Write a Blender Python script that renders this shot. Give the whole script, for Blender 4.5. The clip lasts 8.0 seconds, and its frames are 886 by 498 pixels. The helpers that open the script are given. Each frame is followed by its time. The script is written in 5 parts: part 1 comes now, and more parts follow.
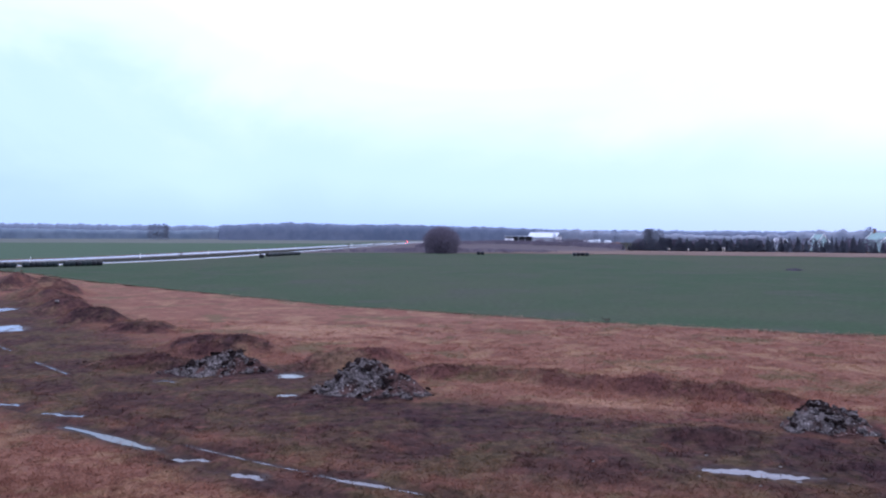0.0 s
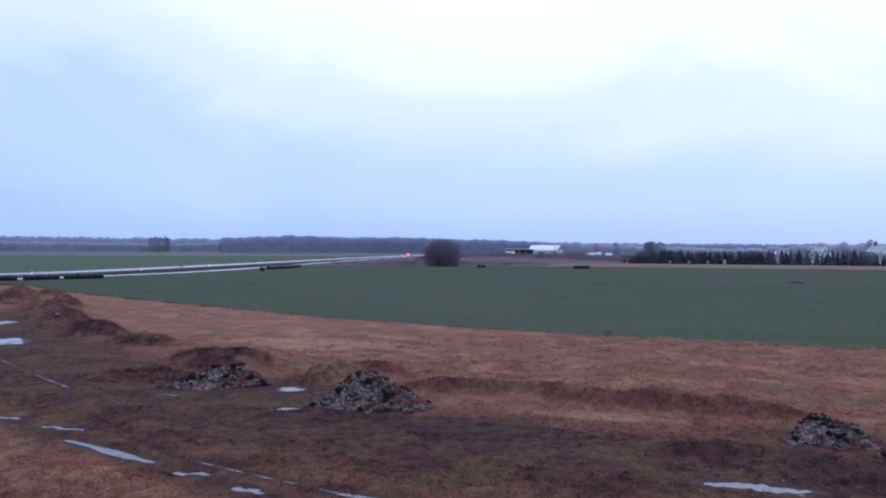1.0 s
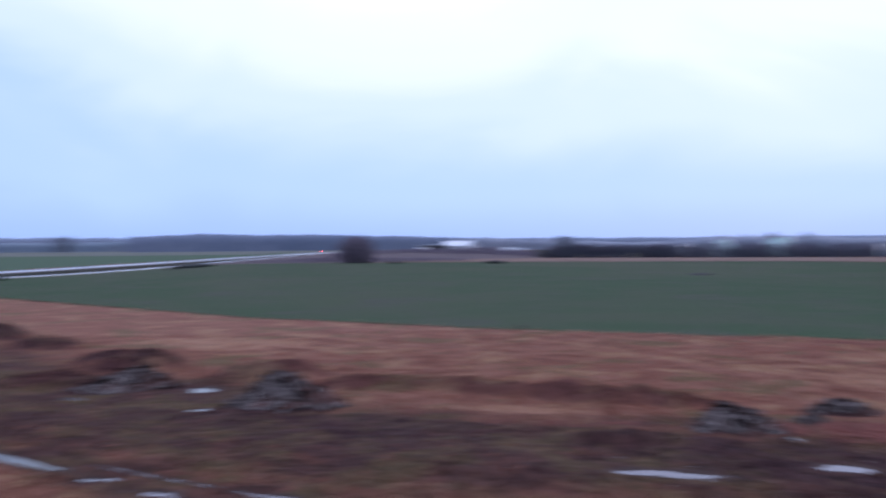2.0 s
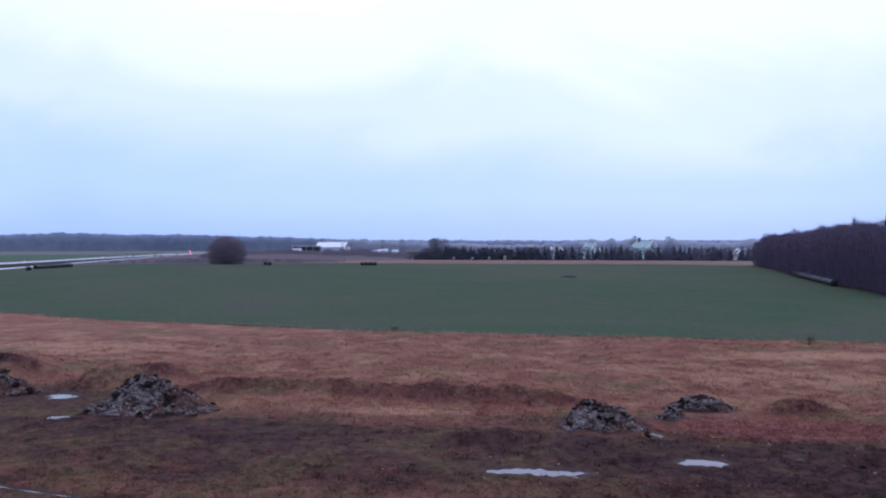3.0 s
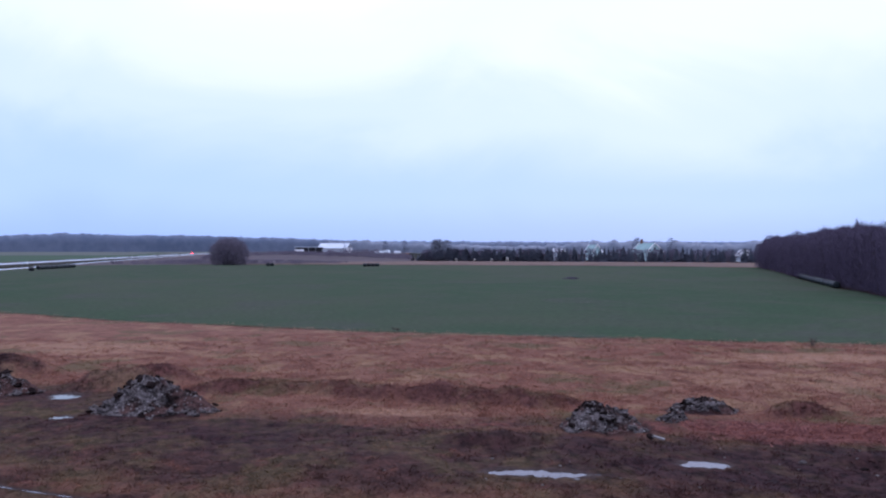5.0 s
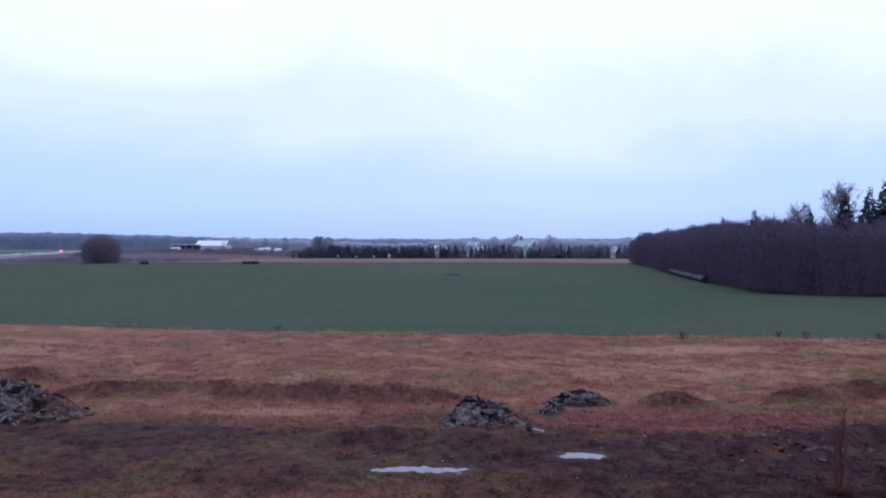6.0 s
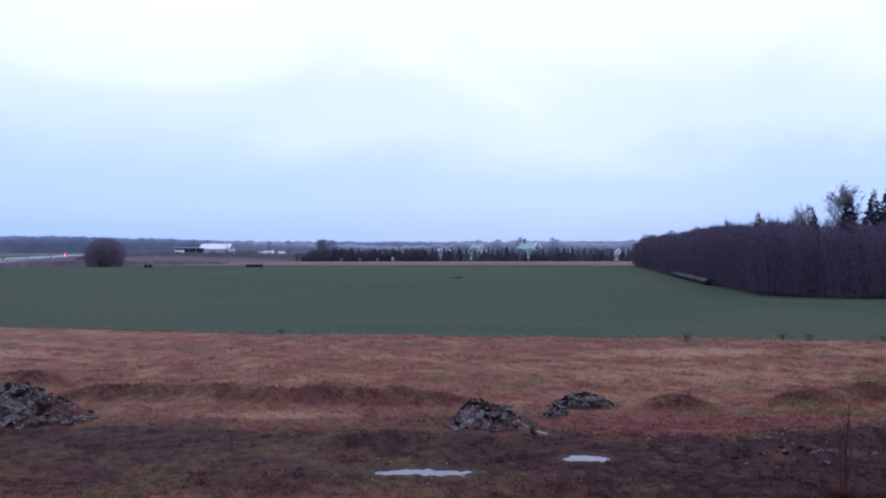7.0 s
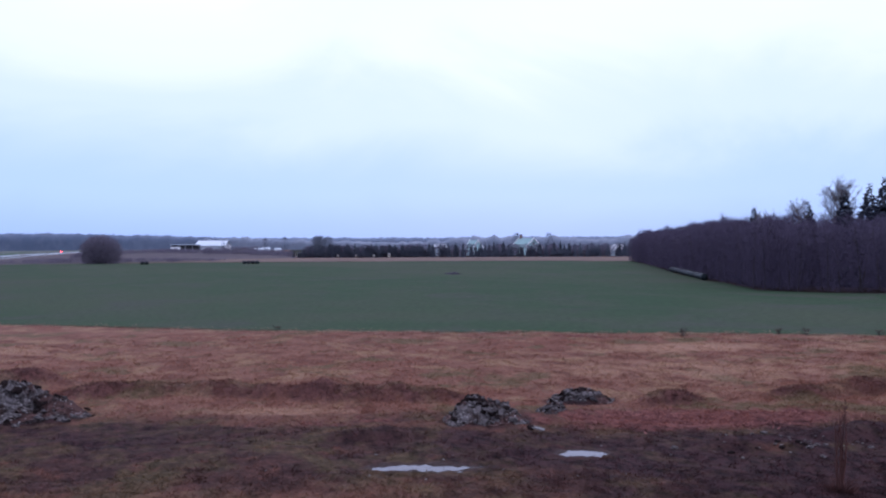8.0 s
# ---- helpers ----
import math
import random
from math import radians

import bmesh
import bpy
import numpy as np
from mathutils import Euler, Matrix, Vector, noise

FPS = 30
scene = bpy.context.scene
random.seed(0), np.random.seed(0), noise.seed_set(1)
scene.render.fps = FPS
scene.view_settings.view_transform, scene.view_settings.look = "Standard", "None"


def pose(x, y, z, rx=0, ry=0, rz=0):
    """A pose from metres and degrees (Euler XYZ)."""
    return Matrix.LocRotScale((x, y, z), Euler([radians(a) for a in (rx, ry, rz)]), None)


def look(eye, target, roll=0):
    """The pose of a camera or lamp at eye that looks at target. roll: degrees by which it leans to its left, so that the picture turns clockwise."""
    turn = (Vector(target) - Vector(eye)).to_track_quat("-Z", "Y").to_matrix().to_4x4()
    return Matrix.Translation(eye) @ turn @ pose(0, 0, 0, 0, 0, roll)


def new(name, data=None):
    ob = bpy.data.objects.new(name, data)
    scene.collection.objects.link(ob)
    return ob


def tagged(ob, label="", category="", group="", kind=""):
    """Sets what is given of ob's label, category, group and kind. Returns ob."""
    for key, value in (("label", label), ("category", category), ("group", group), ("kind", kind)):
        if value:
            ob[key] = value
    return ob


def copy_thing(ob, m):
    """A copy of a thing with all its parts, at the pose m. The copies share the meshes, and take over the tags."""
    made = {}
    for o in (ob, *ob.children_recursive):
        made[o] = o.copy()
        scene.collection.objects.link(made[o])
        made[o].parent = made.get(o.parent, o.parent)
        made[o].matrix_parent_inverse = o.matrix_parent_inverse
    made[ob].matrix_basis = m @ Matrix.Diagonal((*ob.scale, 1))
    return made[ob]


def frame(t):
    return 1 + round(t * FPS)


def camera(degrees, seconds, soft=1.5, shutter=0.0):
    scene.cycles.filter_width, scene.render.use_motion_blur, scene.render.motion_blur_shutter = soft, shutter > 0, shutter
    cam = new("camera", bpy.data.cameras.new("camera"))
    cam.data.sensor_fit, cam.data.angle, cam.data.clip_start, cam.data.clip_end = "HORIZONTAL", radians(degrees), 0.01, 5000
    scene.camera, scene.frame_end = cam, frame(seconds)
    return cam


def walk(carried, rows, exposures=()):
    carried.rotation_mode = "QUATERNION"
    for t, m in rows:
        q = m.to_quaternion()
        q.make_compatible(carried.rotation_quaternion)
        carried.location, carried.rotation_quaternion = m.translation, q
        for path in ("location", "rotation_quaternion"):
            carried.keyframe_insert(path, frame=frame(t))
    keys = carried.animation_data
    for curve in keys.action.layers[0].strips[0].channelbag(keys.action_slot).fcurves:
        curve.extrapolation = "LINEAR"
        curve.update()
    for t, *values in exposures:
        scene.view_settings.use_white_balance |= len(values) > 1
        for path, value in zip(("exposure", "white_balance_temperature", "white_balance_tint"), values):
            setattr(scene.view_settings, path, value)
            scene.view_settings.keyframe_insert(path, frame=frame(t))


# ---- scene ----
# ---- camera: a hand-held phone turned from left to right in three steps, from an upper window ----
EYE = (0.0, 0.0, 7.0)
TURNS = (  # seconds, yaw, pitch, roll
    (0.0, 0.0, -0.861, -0.253), (0.5, 0.069, -0.38, -0.124), (1.0, 0.054, -0.078, -0.249), (1.5, 0.208, -0.285, -0.159),
    (1.7, 0.434, -0.494, -0.118), (1.8, 0.207, -0.382, 0.022), (1.9, -1.786, -0.235, 0.184), (2.0, -5.186, -0.317, 0.431),
    (2.1, -9.665, -0.105, 0.225), (2.2, -11.371, -0.322, -0.168), (2.4, -12.55, -0.3, -0.1), (2.8, -12.9, -0.24, -0.02),
    (3.5, -12.825, -0.22, -0.028), (4.0, -12.86, -0.145, 0.15), (4.5, -12.922, -0.25, 0.068), (5.0, -12.748, -0.158, -0.127),
    (5.1, -13.306, -0.095, -0.18), (5.2, -15.752, -0.019, 0.043), (5.3, -17.9, -0.1, 0.08), (5.5, -19.5, -0.25, 0.05),
    (5.9, -19.95, -0.33, 0.0), (6.3, -19.875, -0.339, 0.01), (6.5, -19.675, -0.415, -0.065), (7.0, -19.738, -0.158, 0.10),
    (7.5, -19.582, -0.394, 0.21), (8.0, -19.958, -0.408, 0.305))
cam = camera(50.57, 8.0, soft=2.1, shutter=0.7)
walk(cam, [(t, pose(*EYE, 90 + p, r, y)) for t, y, p, r in TURNS],
     ((0.0, 0.36, 5840, 20), (0.3, 0.24, 5860, 20), (0.7, 0.05, 5800, 20), (1.0, 0.0, 5800, 20), (8.0, 0.0, 5800, 20)))

# ---- world and sun: an overcast late afternoon ----
world = bpy.data.worlds.new("overcast_sky")
scene.world = world
world.use_nodes = True
wn, wl = world.node_tree.nodes, world.node_tree.links
wn.clear()


def wnode(kind, **values):
    n = wn.new(kind)
    for key, value in values.items():
        n.inputs[key.replace("_", " ")].default_value = value
    return n


w_coord = wn.new("ShaderNodeTexCoord")
w_split = wn.new("ShaderNodeSeparateXYZ")
wl.new(w_coord.outputs["Generated"], w_split.inputs[0])
w_ramp = wn.new("ShaderNodeValToRGB")
w_ramp.color_ramp.interpolation = "EASE"
stops = w_ramp.color_ramp.elements
SKY = ((0.0, (0.43, 0.61, 1.02)), (0.05, (0.548, 0.742, 1.09)), (0.12, (0.770, 0.915, 1.12)), (0.21, (0.975, 1.06, 1.40)),
       (0.36, (1.20, 1.29, 1.66)), (1.0, (1.45, 1.50, 1.80)))
stops[0].position, stops[0].color = SKY[0][0], (*SKY[0][1], 1)
stops[1].position, stops[1].color = SKY[-1][0], (*SKY[-1][1], 1)
for at, colour in SKY[1:-1]:
    stops.new(at).color = (*colour, 1)
w_map = wn.new("ShaderNodeMapping")
w_map.inputs["Scale"].default_value = (1.6, 1.6, 3.2)
wl.new(w_coord.outputs["Generated"], w_map.inputs[0])
w_noise = wnode("ShaderNodeTexNoise", Scale=1.9, Detail=5.0, Roughness=0.55, Distortion=0.6)
wl.new(w_map.outputs[0], w_noise.inputs["Vector"])
w_shift = wn.new("ShaderNodeMath")
w_shift.operation = "MULTIPLY_ADD"
w_shift.inputs[1].default_value, w_shift.inputs[2].default_value = 0.21, -0.118
wl.new(w_noise.outputs[0], w_shift.inputs[0])
w_fade = wn.new("ShaderNodeMapRange")  # clouds thin out into an even band over the horizon
w_fade.inputs["From Min"].default_value, w_fade.inputs["From Max"].default_value = 0.0, 0.16
wl.new(w_split.outputs[2], w_fade.inputs[0])
w_bank = wn.new("ShaderNodeMapRange")  # thicker cloud towards the west
w_bank.interpolation_type = "SMOOTHSTEP"
for w_i, w_v in enumerate((-0.5, -0.02, -0.10, 0.0)):
    w_bank.inputs[w_i + 1].default_value = w_v
wl.new(w_split.outputs[0], w_bank.inputs[0])
w_both = wn.new("ShaderNodeMath")
wl.new(w_shift.outputs[0], w_both.inputs[0])
wl.new(w_bank.outputs[0], w_both.inputs[1])
w_mul = wn.new("ShaderNodeMath")
w_mul.operation = "MULTIPLY"
wl.new(w_both.outputs[0], w_mul.inputs[0])
wl.new(w_fade.outputs[0], w_mul.inputs[1])
w_add = wn.new("ShaderNodeMath")
wl.new(w_split.outputs[2], w_add.inputs[0])
wl.new(w_mul.outputs[0], w_add.inputs[1])
wl.new(w_add.outputs[0], w_ramp.inputs[0])
w_sky = wn.new("ShaderNodeTexSky")
w_sky.sky_type, w_sky.sun_disc = "NISHITA", False
w_sky.sun_elevation, w_sky.sun_rotation = radians(14), radians(25)
w_bg = wnode("ShaderNodeBackground", Strength=1.0)
wl.new(w_ramp.outputs[0], w_bg.inputs[0])
w_bg2 = wnode("ShaderNodeBackground", Strength=0.05)
wl.new(w_sky.outputs[0], w_bg2.inputs[0])
w_mix = wn.new("ShaderNodeMixShader")
w_mix.inputs[0].default_value = 0.025
wl.new(w_bg.outputs[0], w_mix.inputs[1])
wl.new(w_bg2.outputs[0], w_mix.inputs[2])
w_out = wn.new("ShaderNodeOutputWorld")
wl.new(w_mix.outputs[0], w_out.inputs[0])

sun = new("sun", bpy.data.lights.new("sun", "SUN"))
sun.data.energy, sun.data.angle, sun.data.color = 0.5, radians(40), (1.0, 0.97, 0.94)
sun.matrix_world = look((0, 0, 60), (-12, -26, 0))

# ---- materials ----


class Shade:
    """A small builder for procedural materials on one Principled shader."""

    def __init__(self, name, rough=0.9, metal=0.0, spec=0.3):
        self.mat = bpy.data.materials.new(name)
        self.mat.use_nodes = True
        self.n, self.l = self.mat.node_tree.nodes, self.mat.node_tree.links
        self.p = self.n["Principled BSDF"]
        self.p.inputs["Roughness"].default_value = rough
        self.p.inputs["Metallic"].default_value = metal
        self.p.inputs["Specular IOR Level"].default_value = spec

    def put(self, source, socket):
        if hasattr(source, "default_value") and hasattr(source, "links"):
            self.l.new(source, socket)
        elif isinstance(source, tuple):
            socket.default_value = (*source, 1.0)[:4]
        else:
            socket.default_value = source

    def place(self, scale=(1, 1, 1), coord="Object"):
        c, m = self.n.new("ShaderNodeTexCoord"), self.n.new("ShaderNodeMapping")
        m.inputs["Scale"].default_value = scale
        self.l.new(c.outputs[coord], m.inputs[0])
        return m.outputs[0]

    def noise(self, scale, detail=4.0, rough=0.6, stretch=(1, 1, 1), warp=0.0, coord="Object"):
        t = self.n.new("ShaderNodeTexNoise")
        t.inputs["Scale"].default_value, t.inputs["Detail"].default_value = scale, detail
        t.inputs["Roughness"].default_value, t.inputs["Distortion"].default_value = rough, warp
        self.l.new(self.place(stretch, coord), t.inputs["Vector"])
        return t.outputs[0]

    def ramp(self, source, low, high, to_low=0.0, to_high=1.0):
        r = self.n.new("ShaderNodeMapRange")
        r.interpolation_type = "SMOOTHSTEP"
        for i, v in enumerate((low, high, to_low, to_high)):
            r.inputs[i + 1].default_value = v
        self.put(source, r.inputs[0])
        return r.outputs[0]

    def mix(self, factor, a, b, mode="MIX"):
        m = self.n.new("ShaderNodeMix")
        m.data_type, m.blend_type = "RGBA", mode
        self.put(factor, m.inputs[0])
        self.put(a, m.inputs[6])
        self.put(b, m.inputs[7])
        return m.outputs[2]

    def math(self, kind, a, b=0.0):
        m = self.n.new("ShaderNodeMath")
        m.operation = kind
        self.put(a, m.inputs[0])
        self.put(b, m.inputs[1])
        return m.outputs[0]

    def attribute(self, name):
        a = self.n.new("ShaderNodeAttribute")
        a.attribute_name = name
        return a.outputs["Fac"]

    def island(self):
        return self.n.new("ShaderNodeNewGeometry").outputs["Random Per Island"]

    def chance(self):
        return self.n.new("ShaderNodeObjectInfo").outputs["Random"]

    def bump(self, height, distance, strength=1.0):
        b = self.n.new("ShaderNodeBump")
        b.inputs["Strength"].default_value, b.inputs["Distance"].default_value = strength, distance
        self.put(height, b.inputs["Height"])
        self.l.new(b.outputs[0], self.p.inputs["Normal"])

    def soften(self, own):
        """Thin blades and twigs take the light of the sward or crown that they lie in."""
        up = self.n.new("ShaderNodeCombineXYZ")
        up.inputs[2].default_value = 1.0
        true = self.n.new("ShaderNodeNewGeometry")
        mixed = self.n.new("ShaderNodeMix")
        mixed.data_type = "VECTOR"
        mixed.inputs[0].default_value = own
        self.l.new(up.outputs[0], mixed.inputs[4])
        self.l.new(true.outputs["True Normal"], mixed.inputs[5])
        self.l.new(mixed.outputs[1], self.p.inputs["Normal"])

    def done(self, colour, rough=None):
        self.put(colour, self.p.inputs["Base Color"])
        if rough is not None:
            self.put(rough, self.p.inputs["Roughness"])
        return self.mat


def plain(name, a, b, scale=3.0, rough=0.8, metal=0.0, spec=0.3, bump=0.0, stretch=(1, 1, 1)):
    """Two tones of one surface, mixed by noise at two scales."""
    s = Shade(name, rough, metal, spec)
    grain = s.noise(scale, 5.0, 0.65, stretch)
    broad = s.noise(scale * 0.17, 3.0, 0.5, stretch)
    f = s.ramp(s.math("ADD", s.math("MULTIPLY", grain, 0.6), s.math("MULTIPLY", broad, 0.4)), 0.36, 0.64)
    if bump:
        s.bump(grain, bump)
    return s.done(s.mix(f, a, b))


def twig_material(name, a, b, c=None, own=1.0):
    """Bark and twigs: a tone of its own for each tree and each twig."""
    s = Shade(name, 0.95, 0.0, 0.1)
    col = s.mix(s.island(), a, b)
    if c:
        col = s.mix(s.math("MULTIPLY", s.chance(), 0.7), col, c)
    if own < 1.0:
        s.soften(own)
    return s.done(col)


def rough_ground(s):
    """The colours of the rough ground: straw, mud, weeds and wet places. Returns the colour, the relief and the wetness."""
    big = s.noise(0.10, 4.0, 0.55, (1, 0.8, 1), 0.3)
    mid = s.noise(0.60, 6.0, 0.66, (1, 0.75, 1), 0.25)
    fine = s.noise(2.8, 6.0, 0.74, (1, 0.6, 1), 0.15)
    hair = s.noise(10.0, 4.0, 0.7, (1, 0.55, 1))
    patch = s.noise(0.30, 6.0, 0.66, (1, 0.85, 1), 0.3)
    straw = s.mix(s.ramp(mid, 0.36, 0.64), (0.0970, 0.0461, 0.0371), (0.1500, 0.0800, 0.0625))
    straw = s.mix(s.ramp(big, 0.50, 0.64), straw, s.mix(mid, (0.0960, 0.0455, 0.0365), (0.1500, 0.0725, 0.0570)))
    straw = s.mix(s.ramp(patch, 0.50, 0.62), straw, s.mix(mid, (0.1400, 0.0850, 0.0580), (0.2020, 0.1290, 0.0900)))
    olive = s.noise(0.19, 6.0, 0.66, (1, 0.9, 1), 0.3)
    straw = s.mix(s.ramp(olive, 0.53, 0.62, 0.0, 0.9), straw, s.mix(fine, (0.0600, 0.0470, 0.0280), (0.1080, 0.0800, 0.0500)))
    straw = s.mix(s.ramp(s.noise(0.8, 5.0, 0.68, (1, 0.8, 1), 0.2), 0.58, 0.74, 0.0, 0.8), straw, s.mix(fine, (0.0510, 0.0245, 0.0216), (0.0830, 0.0392, 0.0350)))
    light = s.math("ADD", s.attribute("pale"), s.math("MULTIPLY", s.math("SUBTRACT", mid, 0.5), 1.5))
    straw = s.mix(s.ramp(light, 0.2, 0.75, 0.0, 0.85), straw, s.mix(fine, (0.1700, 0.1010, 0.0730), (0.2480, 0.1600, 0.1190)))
    mud = s.mix(s.ramp(fine, 0.32, 0.7), (0.0185, 0.0108, 0.0112), (0.0500, 0.0270, 0.0272))
    mud = s.mix(s.ramp(s.noise(0.34, 6.0, 0.68, (1, 0.8, 1), 0.2), 0.42, 0.60), mud, s.mix(s.ramp(fine, 0.3, 0.7), (0.0250, 0.0205, 0.0125), (0.0720, 0.0510, 0.0330)))
    mud = s.mix(s.ramp(s.noise(0.75, 6.0, 0.68, (1, 0.8, 1), 0.2), 0.53, 0.68), mud, s.mix(s.ramp(fine, 0.3, 0.7), (0.0380, 0.0166, 0.0160), (0.0921, 0.0460, 0.0370)))
    blend = s.math("ADD", s.math("MULTIPLY", mid, 0.6), s.math("MULTIPLY", patch, 0.4))
    broken = s.math("ADD", s.attribute("mud"), s.math("MULTIPLY", s.math("SUBTRACT", blend, 0.5), 2.4))
    col = s.mix(s.ramp(broken, 0.05, 0.95), straw, mud)
    rusty = s.math("ADD", s.attribute("rust"), s.math("MULTIPLY", s.math("SUBTRACT", blend, 0.5), 4.0))
    col = s.mix(s.ramp(rusty, 0.3, 0.8), col, s.mix(s.ramp(fine, 0.3, 0.7), (0.056, 0.023, 0.0235), (0.142, 0.060, 0.053)))
    jitter = s.math("ADD", s.math("MULTIPLY", s.math("SUBTRACT", fine, 0.5), 1.0), s.math("MULTIPLY", s.math("SUBTRACT", mid, 0.5), 2.2))
    col = s.mix(s.ramp(s.math("ADD", s.attribute("weed"), jitter), 0.2, 1.0), col, s.mix(s.ramp(patch, 0.46, 0.62), s.mix(s.ramp(fine, 0.3, 0.7), (0.0300, 0.0145, 0.0152), (0.0960, 0.0460, 0.0430)), s.mix(s.ramp(fine, 0.3, 0.7), (0.0420, 0.0300, 0.0220), (0.1300, 0.0840, 0.0620))))
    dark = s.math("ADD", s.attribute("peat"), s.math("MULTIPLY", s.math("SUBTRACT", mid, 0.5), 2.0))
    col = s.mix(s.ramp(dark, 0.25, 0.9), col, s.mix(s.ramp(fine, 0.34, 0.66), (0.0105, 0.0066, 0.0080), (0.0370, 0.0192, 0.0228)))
    wet = s.ramp(s.attribute("wet"), 0.2, 0.8)
    col = s.mix(wet, col, s.mix(fine, (0.014, 0.009, 0.009), (0.034, 0.020, 0.019)))
    col = s.mix(0.62, col, s.mix(s.ramp(hair, 0.3, 0.7), (0.670, 0.605, 0.508), (1.480, 1.340, 1.108)), "MULTIPLY")
    return col, s.math("ADD", s.math("MULTIPLY", fine, 0.7), s.math("MULTIPLY", hair, 0.3)), wet


def ground_material():
    s = Shade("dead_grass_and_mud", 1.0, 0.0, 0.05)
    col, relief, wet = rough_ground(s)
    s.bump(relief, 0.05)
    return s.done(col, s.math("SUBTRACT", 0.95, s.math("MULTIPLY", wet, 0.45)))


def grass_material():
    s = Shade("dead_grass_blades", 1.0, 0.0, 0.03)
    col, relief, wet = rough_ground(s)
    tone = s.mix(s.island(), (1.15, 1.15, 1.15), (1.85, 1.80, 1.70))
    col = s.mix(1.0, col, tone, "MULTIPLY")
    thin, both = s.n.new("ShaderNodeBsdfTranslucent"), s.n.new("ShaderNodeMixShader")
    both.inputs[0].default_value = 0.5
    s.put(col, thin.inputs[0])
    s.l.new(s.p.outputs[0], both.inputs[1])
    s.l.new(thin.outputs[0], both.inputs[2])
    s.l.new(both.outputs[0], s.n["Material Output"].inputs[0])
    return s.done(col)


def field_material(name, lush):
    s = Shade(name, 1.0, 0.0, 0.03)
    big = s.noise(0.018, 4.0, 0.6, (1, 0.6, 1), 0.6)
    mid = s.noise(0.14, 5.0, 0.65, (1, 0.5, 1), 0.4)
    fine = s.noise(1.8, 6.0, 0.7, (1, 0.6, 1))
    col = s.mix(s.ramp(big, 0.38, 0.64), (0.0295, 0.0525, 0.0285), (0.0450, 0.0565, 0.0360))
    col = s.mix(s.ramp(mid, 0.42, 0.72), col, (0.0440, 0.0545, 0.0375))
    col = s.mix(s.ramp(s.noise(0.07, 5.0, 0.68, (1, 1.0, 1), 0.8), 0.52, 0.66), col, (0.0470, 0.0530, 0.0420))
    col = s.mix(s.ramp(s.noise(0.4, 5.0, 0.7, (1, 0.5, 1)), 0.60, 0.76), col, (0.028, 0.038, 0.028))
    col = s.mix(0.6, col, s.mix(s.ramp(fine, 0.3, 0.7), (0.68, 0.68, 0.68), (1.3, 1.3, 1.28)), "MULTIPLY")
    col = s.mix(s.ramp(s.noise(0.9, 3.0, 0.6), 0.70, 0.78), col, (0.10, 0.10, 0.088))
    if lush:
        col = s.mix(0.75, col, s.mix(mid, (0.042, 0.079, 0.050), (0.064, 0.093, 0.064)))
    s.bump(fine, 0.1)
    return s.done(col)


def heap_material():
    """Dug ground: pale grey clay broken by dark peat and red-brown topsoil, with pale crumbs."""
    s = Shade("heaped_soil", 1.0, 0.0, 0.02)
    grain = s.noise(6.0, 6.0, 0.78)
    col = s.mix(s.ramp(grain, 0.37, 0.62), (0.015, 0.012, 0.012), (0.132, 0.115, 0.112))
    col = s.mix(s.ramp(s.noise(0.85, 5.0, 0.65, (1, 1, 1), 0.5), 0.455, 0.555), col, s.mix(s.ramp(grain, 0.35, 0.65), (0.010, 0.008, 0.008), (0.046, 0.032, 0.029)))
    col = s.mix(s.ramp(s.noise(0.7, 5.0, 0.65, (1, 1, 1.5), 0.4), 0.51, 0.60), col, s.mix(s.ramp(grain, 0.35, 0.65), (0.034, 0.019, 0.018), (0.095, 0.055, 0.048)))
    col = s.mix(s.ramp(s.noise(9.0, 2.0, 0.5), 0.62, 0.70), col, (0.27, 0.25, 0.24))
    s.bump(grain, 0.06)
    return s.done(col)


